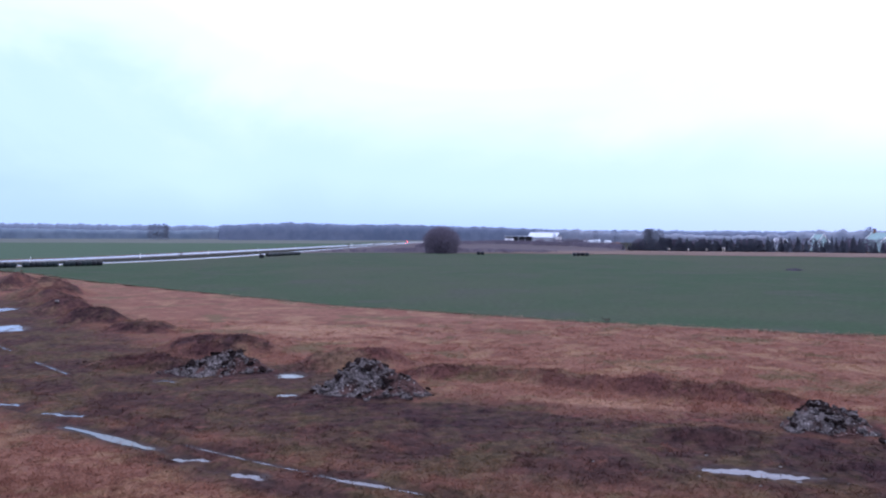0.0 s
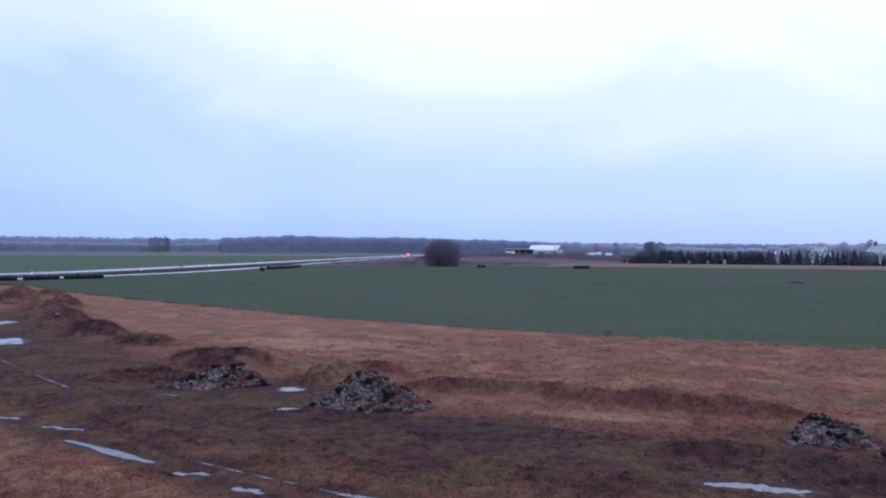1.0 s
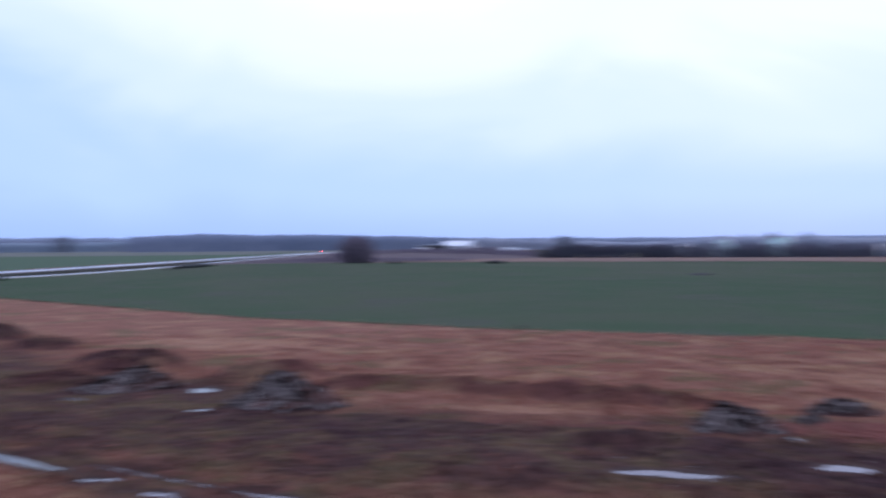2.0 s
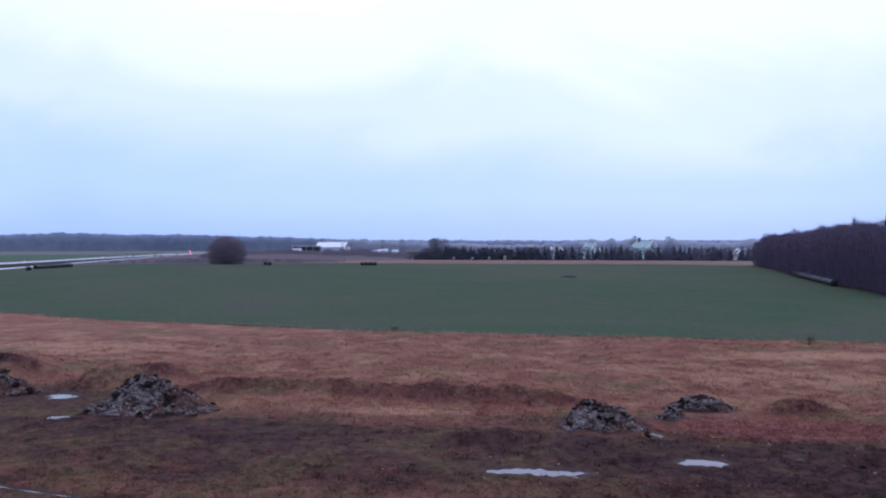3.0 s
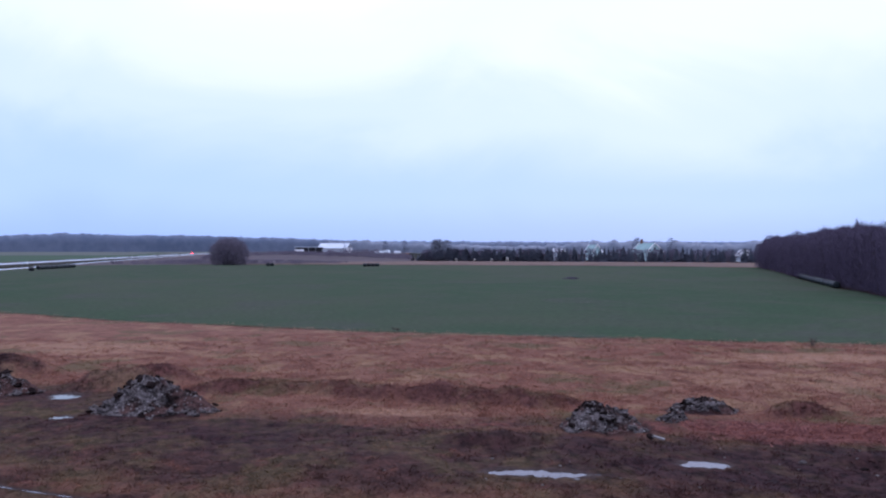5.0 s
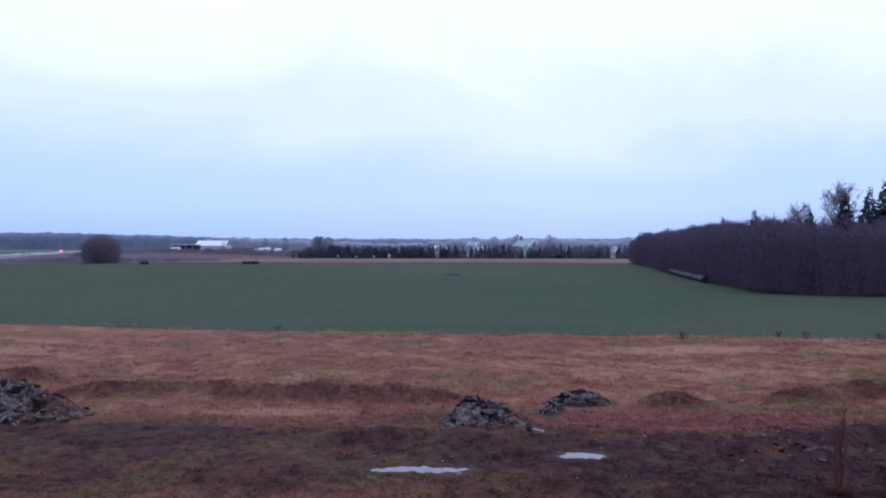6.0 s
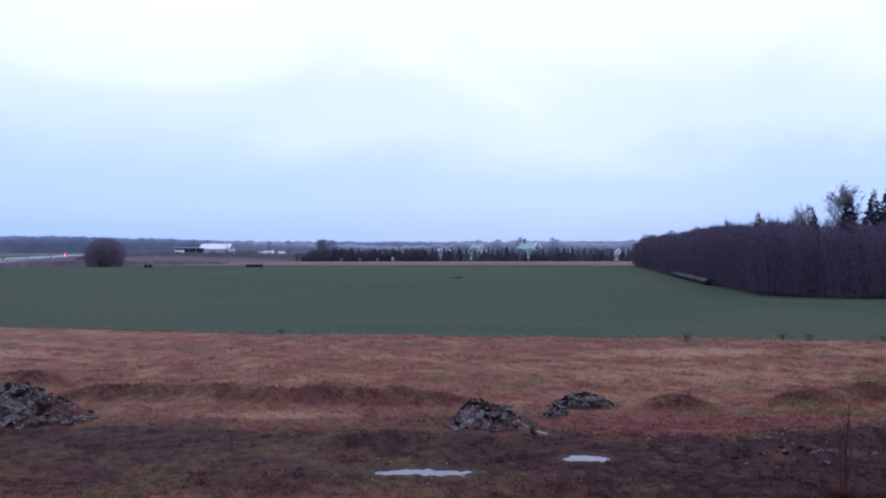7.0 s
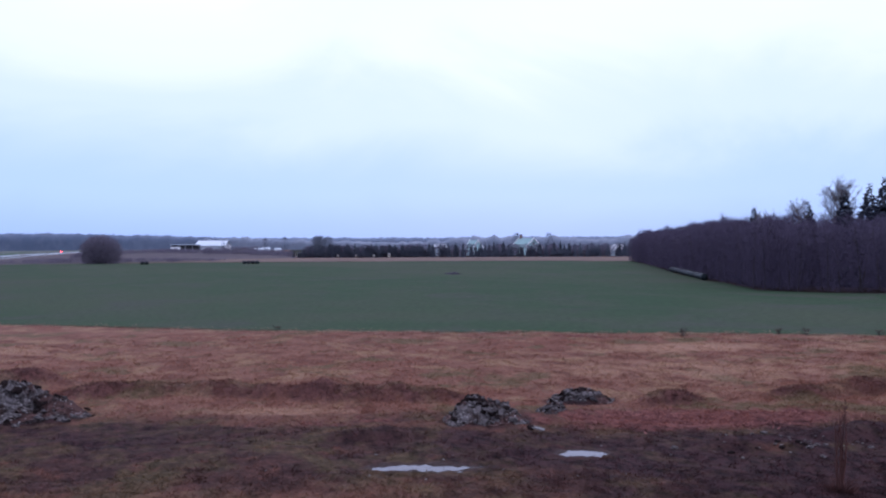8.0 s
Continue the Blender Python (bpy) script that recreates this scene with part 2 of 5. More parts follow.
M = {
    "ground": ground_material(),
    "field": field_material("winter_crop", False),
    "young_field": field_material("young_winter_crop", True),
    "verge": plain("rough_verge", (0.014, 0.018, 0.014), (0.034, 0.032, 0.026), 0.4, 1.0, spec=0.02, bump=0.1),
    "litter": plain("leaf_litter", (0.020, 0.014, 0.014), (0.052, 0.036, 0.033), 0.8, 1.0, spec=0.02, bump=0.1),
    "heath": plain("reddish_rough_grass", (0.056, 0.050, 0.058), (0.097, 0.080, 0.083), 0.25, 1.0, spec=0.03, bump=0.1),
    "margin": plain("pale_margin_grass", (0.100, 0.071, 0.062), (0.150, 0.110, 0.094), 0.35, 1.0, spec=0.03, bump=0.1),
    "grass": grass_material(),
    "edge_grass": twig_material("pale_edge_grass", (0.170, 0.112, 0.078), (0.280, 0.190, 0.134), own=0.25),
    "bracken": twig_material("dead_bracken_fronds", (0.060, 0.020, 0.022), (0.235, 0.098, 0.082), own=0.4),
    "weeds": twig_material("dead_weed_stems", (0.032, 0.018, 0.016), (0.085, 0.046, 0.038)),
    "clod": plain("dug_clay_clods", (0.036, 0.031, 0.030), (0.150, 0.130, 0.126), 2.4, 1.0, spec=0.03, bump=0.05),
    "dark_clod": plain("dark_peat_clods", (0.007, 0.005, 0.005), (0.026, 0.018, 0.017), 3.0, 1.0, spec=0.03, bump=0.05),
    "heap": heap_material(),
    "stone": plain("field_stone", (0.09, 0.082, 0.076), (0.22, 0.203, 0.19), 6.0, 0.9, spec=0.1, bump=0.01),
    "board": plain("weathered_board", (0.04, 0.036, 0.036), (0.23, 0.215, 0.21), 6.0, 0.7, stretch=(1, 8, 8)),
    "wrap": plain("black_silage_film", (0.008, 0.009, 0.011), (0.018, 0.020, 0.024), 5.0, 0.55, spec=0.15, bump=0.02),
    "wrap_green": plain("dark_green_silage_film", (0.010, 0.016, 0.017), (0.022, 0.031, 0.034), 5.0, 0.55, spec=0.15, bump=0.02),
    "asphalt": plain("wet_asphalt", (0.035, 0.036, 0.040), (0.060, 0.060, 0.064), 1.2, 0.13, spec=1.0),
    "gravel": plain("wet_gravel_path", (0.16, 0.15, 0.14), (0.26, 0.25, 0.24), 1.5, 0.17, spec=1.0),
    "bark": plain("dark_bark", (0.024, 0.019, 0.018), (0.055, 0.044, 0.040), 5.0, 0.95, stretch=(1, 1, 0.3)),
    "birch_bark": plain("pale_bark", (0.07, 0.062, 0.066), (0.20, 0.185, 0.185), 4.0, 0.9, stretch=(1, 1, 2)),
    "twigs": twig_material("alder_twigs", (0.058, 0.047, 0.074), (0.078, 0.062, 0.091), (0.061, 0.049, 0.076), own=0.6),
    "bush_twigs": twig_material("willow_twigs", (0.078, 0.070, 0.094), (0.142, 0.122, 0.150), own=0.6),
    # shrub twigs made pale and bluish, with the garden haze in their colour
    "hazed_garden_twigs": twig_material("hazed_shrub_twigs", (0.095, 0.086, 0.120), (0.150, 0.134, 0.176), own=0.4),
    "birch_twigs": twig_material("birch_twigs", (0.100, 0.090, 0.104), (0.200, 0.175, 0.190)),
    "needles": twig_material("spruce_needles", (0.022, 0.025, 0.035), (0.050, 0.055, 0.072), (0.030, 0.034, 0.048)),
    # needle colour lightened and blued to imitate haze over the row
    "hazed_row_needles": twig_material("hazed_spruce_needles", (0.084, 0.100, 0.132), (0.140, 0.154, 0.194), (0.096, 0.104, 0.140), own=0.35),
    # distance haze is painted into these three pale bluish tree colours
    "hazed_far_twigs": twig_material("hazed_mixed_wood", (0.090, 0.110, 0.158), (0.116, 0.136, 0.186), own=0.15),
    "hazed_copse": twig_material("hazed_copse_twigs", (0.135, 0.155, 0.200), (0.180, 0.200, 0.245), own=0.15),
    "hazed_far_pines": twig_material("hazed_pines", (0.072, 0.088, 0.136), (0.098, 0.112, 0.164), own=0.2),
    "white_metal": plain("white_roof_sheet", (0.38, 0.43, 0.48), (0.48, 0.53, 0.58), 0.6, 0.5, bump=0.01),
    "grey_metal": plain("grey_wall_sheet", (0.34, 0.36, 0.39), (0.46, 0.48, 0.52), 0.6, 0.5),
    "dark_wall": plain("dark_timber_wall", (0.045, 0.045, 0.052), (0.085, 0.080, 0.085), 0.8, 0.8),
    "render_white": plain("white_render", (0.48, 0.56, 0.60), (0.58, 0.65, 0.68), 1.2, 0.85),
    "render_mint": plain("pale_green_render", (0.38, 0.54, 0.54), (0.47, 0.62, 0.61), 1.2, 0.85),
    "roof_green": plain("green_metal_roof", (0.13, 0.23, 0.23), (0.20, 0.31, 0.31), 0.9, 0.55, spec=0.4),
    "glass": plain("dark_window_glass", (0.015, 0.018, 0.022), (0.03, 0.034, 0.04), 2.0, 0.08, spec=0.5),
    "brick": plain("chimney_brick", (0.10, 0.055, 0.045), (0.18, 0.10, 0.08), 4.0, 0.9),
    "paint_white": plain("white_paint", (0.66, 0.66, 0.66), (0.80, 0.80, 0.80), 3.0, 0.5),
    "paint_dark": plain("dark_blue_car_paint", (0.016, 0.018, 0.026), (0.024, 0.027, 0.036), 3.0, 0.3, spec=0.5),
    # wood fronts with haze mixed into the base colour, palest for the farthest
    "wood_mass": plain("hazed_wood_mass", (0.102, 0.128, 0.178), (0.140, 0.163, 0.214), 0.12, 1.0, spec=0.02),
    "hazed_low_mass": plain("hazed_low_wood_mass", (0.112, 0.146, 0.190), (0.152, 0.188, 0.228), 0.10, 1.0, spec=0.02),
    "hazed_garden_mass": plain("hazed_garden_wood_mass", (0.170, 0.194, 0.238), (0.225, 0.246, 0.290), 0.12, 1.0, spec=0.02),
    "hazed_ridge_mass": plain("hazed_farthest_wood_mass", (0.165, 0.203, 0.268), (0.188, 0.226, 0.290), 0.06, 1.0, spec=0.02),
    "stubble": plain("distant_reddish_stubble", (0.072, 0.084, 0.078), (0.108, 0.112, 0.102), 0.03, 1.0, spec=0.03, bump=0.1, stretch=(0.3, 1, 1)),
    "cream": plain("cream_boards", (0.46, 0.42, 0.34), (0.60, 0.55, 0.45), 2.0, 0.8),
    "red_twigs": twig_material("reddish_sapling_bark", (0.046, 0.022, 0.020), (0.100, 0.046, 0.038)),
    "rubber": plain("tyre_rubber", (0.012, 0.012, 0.012), (0.03, 0.03, 0.03), 8.0, 0.85),
}


def water_material():
    s = Shade("puddle_water", 0.04, 0.0, 0.5)
    s.p.inputs["IOR"].default_value = 1.33
    s.bump(s.noise(5.0, 3.0, 0.5), 0.003)
    return s.done(s.mix(s.noise(1.4), (0.020, 0.017, 0.018), (0.045, 0.038, 0.038)))


M["water"] = water_material()
glow = Shade("red_lamp_glow", 0.4)
glow.p.inputs["Emission Color"].default_value = (1.0, 0.05, 0.07, 1)
glow.p.inputs["Emission Strength"].default_value = 22.0
M["red_lamp"] = glow.done((0.5, 0.02, 0.02))

# ---- helpers for things ----


def link_mesh(name, mesh, material, parent=None, label=""):
    ob = new(name, mesh)
    if material is not None and not mesh.materials:
        mesh.materials.append(material)
    if parent is not None:
        ob.parent = parent
    if label:
        ob["label"] = label
    return ob


def mesh_of(name, verts, faces, smooth=False):
    me = bpy.data.meshes.new(name)
    if isinstance(verts, np.ndarray):
        me.vertices.add(len(verts))
        me.vertices.foreach_set("co", np.asarray(verts, np.float32).ravel())
        k = faces.shape[1]
        me.loops.add(faces.size)
        me.loops.foreach_set("vertex_index", np.asarray(faces, np.int32).ravel())
        me.polygons.add(len(faces))
        me.polygons.foreach_set("loop_start", np.arange(0, faces.size, k, dtype=np.int32))
        me.update(calc_edges=True)
    else:
        me.from_pydata(verts, [], faces)
    if smooth:
        me.polygons.foreach_set("use_smooth", [True] * len(me.polygons))
    me.update()
    return me


def part(name, bm, material, parent, label="", smooth=False):
    """Links a bmesh as one mesh object under a thing or a part."""
    me = bpy.data.meshes.new(name)
    bm.to_mesh(me)
    bm.free()
    if smooth:
        me.polygons.foreach_set("use_smooth", [True] * len(me.polygons))
    return link_mesh(name, me, material, parent, label)


def empty(name, m=None):
    ob = new(name)
    ob.empty_display_size = 0.3
    if m is not None:
        ob.matrix_basis = m
    return ob


def box_into(bm, lo, hi, bevel=0.0):
    size = [b - a for a, b in zip(lo, hi)]
    mid = [(a + b) / 2 for a, b in zip(lo, hi)]
    made = bmesh.ops.create_cube(bm, size=1.0, matrix=Matrix.Translation(mid) @ Matrix.Diagonal((*size, 1)))
    if bevel:
        edges = list({e for v in made["verts"] for e in v.link_edges})
        bmesh.ops.bevel(bm, geom=edges, offset=bevel, segments=2, affect="EDGES", profile=0.6)


def box(lo, hi, bevel=0.0):
    bm = bmesh.new()
    box_into(bm, lo, hi, bevel)
    return bm


def tube(path, radii, sides=6):
    """Vertices and quads of a bent, tapering tube."""
    verts, faces = [], []
    for i, p in enumerate(path):
        p = Vector(p)
        ahead = Vector(path[min(i + 1, len(path) - 1)]) - Vector(path[max(i - 1, 0)])
        a = ahead.normalized().orthogonal().normalized()
        b = ahead.normalized().cross(a)
        for k in range(sides):
            w = 2 * math.pi * k / sides
            verts.append(p + (a * math.cos(w) + b * math.sin(w)) * radii[i])
    for i in range(len(path) - 1):
        for k in range(sides):
            j = (k + 1) % sides
            faces.append((i * sides + k, i * sides + j, (i + 1) * sides + j, (i + 1) * sides + k))
    return verts, faces


def merge(pieces):
    verts, faces = [], []
    for v, f in pieces:
        o = len(verts)
        verts += [tuple(p) for p in v]
        faces += [tuple(i + o for i in q) for q in f]
    return verts, faces


TABLE = np.random.RandomState(7).rand(256, 256)


def value_noise(x, y, scale, octaves=3, shift=0.0):
    """Smooth noise round 0, from -1 to 1, over arrays."""
    total, weight, amount = 0.0, 0.0, 1.0
    for o in range(octaves):
        u, v = x * scale + shift + 17.3 * o, y * scale + 1.7 * shift + 5.1 * o
        i, j = np.floor(u).astype(int), np.floor(v).astype(int)
        a, b = u - i, v - j
        a, b = a * a * (3 - 2 * a), b * b * (3 - 2 * b)
        t = lambda p, q: TABLE[p % 256, q % 256]
        total = total + amount * ((t(i, j) * (1 - a) + t(i + 1, j) * a) * (1 - b) + (t(i, j + 1) * (1 - a) + t(i + 1, j + 1) * a) * b)
        weight += amount
        amount, scale = amount * 0.5, scale * 2.03
    return total / weight * 2 - 1


def inside(x, y, corners):
    hit = np.zeros(np.shape(x), bool)
    for (ax, ay), (bx, by) in zip(corners, corners[1:] + corners[:1]):
        cross = (ay > y) != (by > y)
        hit ^= cross & (x < (bx - ax) * (y - ay) / ((by - ay) or 1e-9) + ax)
    return hit


def off_line(x, y, line):
    """Distance of points from a bent line."""
    best = np.full(np.shape(x), 1e9)
    for (ax, ay), (bx, by) in zip(line, line[1:]):
        dx, dy = bx - ax, by - ay
        k = np.clip(((x - ax) * dx + (y - ay) * dy) / (dx * dx + dy * dy), 0, 1)
        best = np.minimum(best, np.hypot(x - ax - k * dx, y - ay - k * dy))
    return best


def blob(x, y, cx, cy, rx, ry, turn=0.0):
    c, s = math.cos(radians(turn)), math.sin(radians(turn))
    u, v = ((x - cx) * c + (y - cy) * s) / rx, (-(x - cx) * s + (y - cy) * c) / ry
    return u * u + v * v


# ---- the lie of the land ----
FIELD = [(-118, 205), (-71, 162), (-53, 138), (-25, 107.6), (-10, 90.7), (1, 84), (10, 76.2), (18, 72.4), (25, 68), (33, 64.8),
         (41, 60.5), (48, 57), (53, 53.4), (75, 42), (120, 24), (190, 0), (187, 64), (139, 87.2), (99.0, 99.5), (91.8, 103.2), (89.4, 109.0),
         (95, 123), (100, 140), (124, 188), (152, 239), (176, 288), (139, 317), (81, 341), (22, 356), (-8, 360), (-46, 356),
         (-58, 330), (-62, 290), (-69, 250), (-76, 222), (-90, 190)]
WOOD_EDGE = [(176, 290), (152, 240.5), (125.5, 189), (102, 141), (94, 124), (86.2, 108.5), (89.4, 100.8), (95.5, 96), (134, 82.2), (177, 63)]
FAR_FIELD = [(-122, 228), (-106, 268), (-98, 340), (-85, 450), (-74, 540), (-58, 700), (-62, 1010), (-250, 1170), (-400, 1340), (-580, 1260),
             (-880, 1150), (-1000, 760), (-330, 190)]
ROAD = [(-150, 120), (-104, 219), (-94, 262), (-83, 352), (-62, 548), (-31, 800), (10, 985), (75, 1030), (300, 1010)]
PATH = [(-118, 150), (-85, 205), (-75, 232), (-68, 261), (-62, 312), (-56, 405), (-45, 545), (-28, 760)]
RUT_A = [(-30, 52), (-17.7, 37.9), (-13.6, 34.2), (-9.5, 30.7), (-7.6, 28.6), (-4.9, 26.4), (-1, 23.4), (4, 20.5)]
RUT_B = [(-37, 76), (-27.2, 57.6), (-18.3, 46), (-12.5, 36.2), (-8.5, 31.0), (-5, 28.1), (-2, 26.2), (2, 23.6), (7, 21)]
TRACK = [(-44, 92), (-31, 66), (-20, 49), (-10, 39), (0, 33), (10, 29.7), (20, 25.6), (34, 21.8)]
PUDDLES = (  # x, y, half length, half width, turn
    (9.35, 27.75, 1.55, 0.46, -21), (14.95, 27.7, 0.76, 0.46, -17), (-7.55, 46.6, 0.62, 0.85, 0), (-6.7, 40.95, 0.36, 0.32, 0),
    (-13.3, 44.7, 0.47, 0.28, -20), (-17.4, 52.3, 0.40, 0.38, 0), (-32.6, 69.0, 2.6, 1.7, -50), (-40.6, 86.4, 2.6, 1.2, -55),
    (-17.6, 38.3, 0.5, 0.25, -20), (-14.7, 36.3, 0.78, 0.30, -20), (-7.8, 29.1, 0.58, 0.22, -26), (-5.6, 27.2, 0.56, 0.29, -28),
    (-2.2, 26.4, 0.62, 0.24, -27))
WET_RUTS = (  # lines of standing water in the wheel ruts, with their half width
    (((-28.1, 58.9), (-26.9, 57.4), (-25.8, 56.1)), 0.022), (((-22.4, 51.4), (-20.2, 48.7), (-18.7, 46.8)), 0.03),
    (((-8.6, 31.25), (-7.3, 30.2), (-6.1, 29.25), (-4.9, 28.35), (-4.0, 27.75)), 0.03),
    (((-3.6, 27.4), (-2.7, 26.7), (-1.4, 26.0), (-0.4, 25.3)), 0.05),
    (((-13.75, 34.1), (-12.7, 33.35), (-11.45, 32.25), (-10.3, 31.25), (-9.45, 30.6)), 0.25))
FAR_MOUNDS = (  # x, y, half length, half width, turn, height
    (-52.5, 113, 4.2, 3.0, -60, 2.1), (-43, 103, 3.6, 2.6, -60, 1.95), (-39.4, 95, 3.0, 2.3, -50, 1.35), (-33.8, 83.8, 3.0, 2.1, -45, 1.2),
    (-27.6, 74, 3.0, 1.8, -30, 1.0), (-21.6, 67.5, 2.6, 1.7, -20, 0.6), (-13.0, 55.0, 3.6, 2.2, -15, 0.85), (-15.5, 49.5, 3.2, 1.6, -20, 0.4))
RIDGE_MOUNDS = (  # the overgrown ridge behind the heaps
    (-4.6, 50.2, 2.9, 1.8, 10, 0.7), (-0.9, 46.2, 1.6, 1.0, 0, 0.25), (0.5, 46.8, 1.7, 1.1, 0, 0.36), (3.0, 45.6, 2.1, 1.1, -18, 0.34),
    (6.0, 43.8, 2.0, 1.1, -30, 0.40), (8.6, 42.3, 1.9, 1.0, -25, 0.38), (11.0, 41.0, 2.3, 1.4, -24, 0.48), (13.6, 39.8, 1.7, 1.2, -15, 0.3))
LOW_MOUNDS = (  # low humps, the last three of bare mud
    (23.2, 35.0, 1.5, 0.9, -10, 0.36), (29.6, 34.2, 1.7, 1.0, -5, 0.28), (33.2, 34.2, 2.2, 1.1, 0, 0.42), (20.4, 26.4, 1.8, 0.9, -15, 0.2),
    (25.5, 26.6, 2.2, 0.9, 10, 0.28), (9.0, 32.6, 1.6, 0.8, -15, 0.22))
MOUNDS = FAR_MOUNDS + RIDGE_MOUNDS + LOW_MOUNDS
HEAPS = (  # x, y, half length, half width, turn, height, clods, humps (place, reach and share of the height)
    (-11.4, 47.6, 2.45, 1.6, 8, 1.3, 170, ((0.2, 0.05, 0.72, 1.0), (-0.45, 0.0, 0.5, 0.5), (0.55, -0.2, 0.42, 0.5), (-0.1, -0.45, 0.5, 0.4))),
    (-3.25, 41.1, 2.5, 1.75, 0, 1.55, 200, ((-0.12, 0.05, 0.72, 1.0), (0.42, 0.05, 0.52, 0.74), (-0.5, -0.1, 0.45, 0.5), (0.1, -0.5, 0.5, 0.45))),
    (13.95, 33.9, 1.62, 1.45, -8, 0.86, 90, ((0.0, 0.1, 1.05, 0.95), (-0.15, 0.15, 0.8, 1.0), (0.4, 0.2, 0.65, 0.8), (-0.55, -0.2, 0.5, 0.55))),
    (19.75, 36.9, 1.5, 1.05, -5, 0.72, 80, ((0.1, 0.1, 0.95, 1.0), (0.55, 0.0, 0.42, 0.5), (-0.55, -0.1, 0.42, 0.55))))


def height(x, y):
    x, y = np.asarray(x, float), np.asarray(y, float)
    far = np.hypot(x, y)
    calm = np.clip(1.3 - far / 130, 0, 1)
    z = calm * (0.14 * value_noise(x, y, 0.23, 3) + 0.12 * np.abs(value_noise(x, y, 0.9, 3, 3.1)) ** 0.8)
    for cx, cy, rx, ry, turn, h in MOUNDS:
        d = blob(x, y, cx, cy, rx, ry, turn)
        calmer = 0.5 if h > 0.8 else 1.0
        z = z + 1.2 * h * np.exp(-d ** 2) * (0.92 + 0.3 * calmer * value_noise(x, y, 0.6, 2, 9.0) + 0.28 * calmer * calmer * value_noise(x, y, 1.6, 3, 2.0))
    for line, deep in ((RUT_A, 0.11), (RUT_B, 0.09)):
        d = off_line(x, y, line)
        z = z - deep * np.exp(-(d / 0.22) ** 2) + 0.05 * np.exp(-((d - 0.45) / 0.2) ** 2)
    for cx, cy, rx, ry, turn in PUDDLES:
        d = blob(x, y, cx, cy, rx * 0.98, ry * 0.9, turn)
        k = np.exp(-(d / 4.0) ** 2)
        k = np.maximum(k, np.exp(-(blob(x, y, cx, cy, rx + 0.5, ry + 0.45, turn) / 1.4) ** 2))
        z = z * (1 - k) + k * (-0.02 + 0.08 * value_noise(x, y, 1.7, 4, 2.0) + 0.075 * value_noise(x, y, 3.6, 2, 5.0)) - 0.11 * np.exp(-d ** 1.5)
    for line, half in WET_RUTS:
        d = off_line(x, y, line)
        k = np.exp(-(d / (half + 0.42)) ** 6)
        z = z * (1 - k) + k * (-0.015 - 0.08 * np.exp(-(d / (half + 0.14)) ** 4))
    for corners in (FIELD, FAR_FIELD):
        within = inside(x, y, corners)
        rim = off_line(x, y, corners + corners[:1])
        z = np.where(within, np.where(rim > 2.5, -0.25, np.minimum(z, -0.01)), z)
    return z


def mud_zone(x, y):
    m = np.exp(-(off_line(x, y, TRACK) / np.where(x < -12, 8.2, 6.6)) ** 2.4)
    m = np.maximum(m, 0.9 * np.exp(-(np.minimum(off_line(x, y, RUT_A), off_line(x, y, RUT_B)) / 1.3) ** 2))
    m = np.maximum(m, 1.25 * np.exp(-blob(x, y, -9.3, 45.0, 7.5, 5.0, -35) ** 2))
    for line in ([(-2, 39.2), (3.5, 37.6)], [(10, 35.3), (20, 33.0)]):
        m = np.maximum(m, 0.75 * np.exp(-(off_line(x, y, line) / 2.1) ** 2))
    m = np.maximum(m, 1.25 * np.exp(-blob(x, y, 0.5, 36.3, 6.5, 2.6, -20) ** 2))
    m = np.maximum(m, 0.8 * np.exp(-blob(x, y, -3.3, 40.4, 3.2, 2.2, 0) ** 2))
    m = np.maximum(m, 0.95 * np.exp(-blob(x, y, 21.0, 22.0, 15.0, 4.5, -12) ** 2))
    bank = np.clip((-(y - 26) - 0.86 * (x + 4.5) - 1.2) / 2.0, 0, 1)  # the grassed bank below the ruts
    return m * (1 - 0.6 * bank * (x < 2))


def weed_zone(x, y):
    w = np.zeros(np.shape(x))
    for cx, cy, rx, ry, turn, h in MOUNDS[:-3]:
        k = 1.35 if cx < -20 else 1.15
        w = np.maximum(w, np.exp(-blob(x, y, cx, cy - 0.25 * ry, rx * k, ry * k, turn) ** (2.2 if cx < -20 else 1.3)))
    return w


def rust_zone(x, y):
    r = 1.2 * np.exp(-blob(x, y, 22.0, 31.2, 6.4, 2.4, -20) ** 1.3)
    r = np.maximum(r, 0.3 * np.exp(-blob(x, y, -13.0, 25.0, 8.0, 4.0, -42) ** 2))
    r = np.maximum(r, 1.1 * np.exp(-blob(x, y, 33.0, 61.6, 2.6, 0.9, -25) ** 1.5))
    return np.maximum(r, 0.45 * np.exp(-blob(x, y, 8.0, 36.2, 4.2, 1.2, -18) ** 2))


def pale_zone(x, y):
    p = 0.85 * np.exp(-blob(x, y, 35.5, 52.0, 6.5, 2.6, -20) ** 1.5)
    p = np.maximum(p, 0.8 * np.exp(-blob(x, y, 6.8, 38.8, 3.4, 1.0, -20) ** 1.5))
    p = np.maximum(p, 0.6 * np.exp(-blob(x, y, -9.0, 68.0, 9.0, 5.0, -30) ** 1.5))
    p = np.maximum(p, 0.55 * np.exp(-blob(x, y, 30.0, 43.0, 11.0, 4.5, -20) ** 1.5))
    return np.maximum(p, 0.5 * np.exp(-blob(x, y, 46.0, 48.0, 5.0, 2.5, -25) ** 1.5))


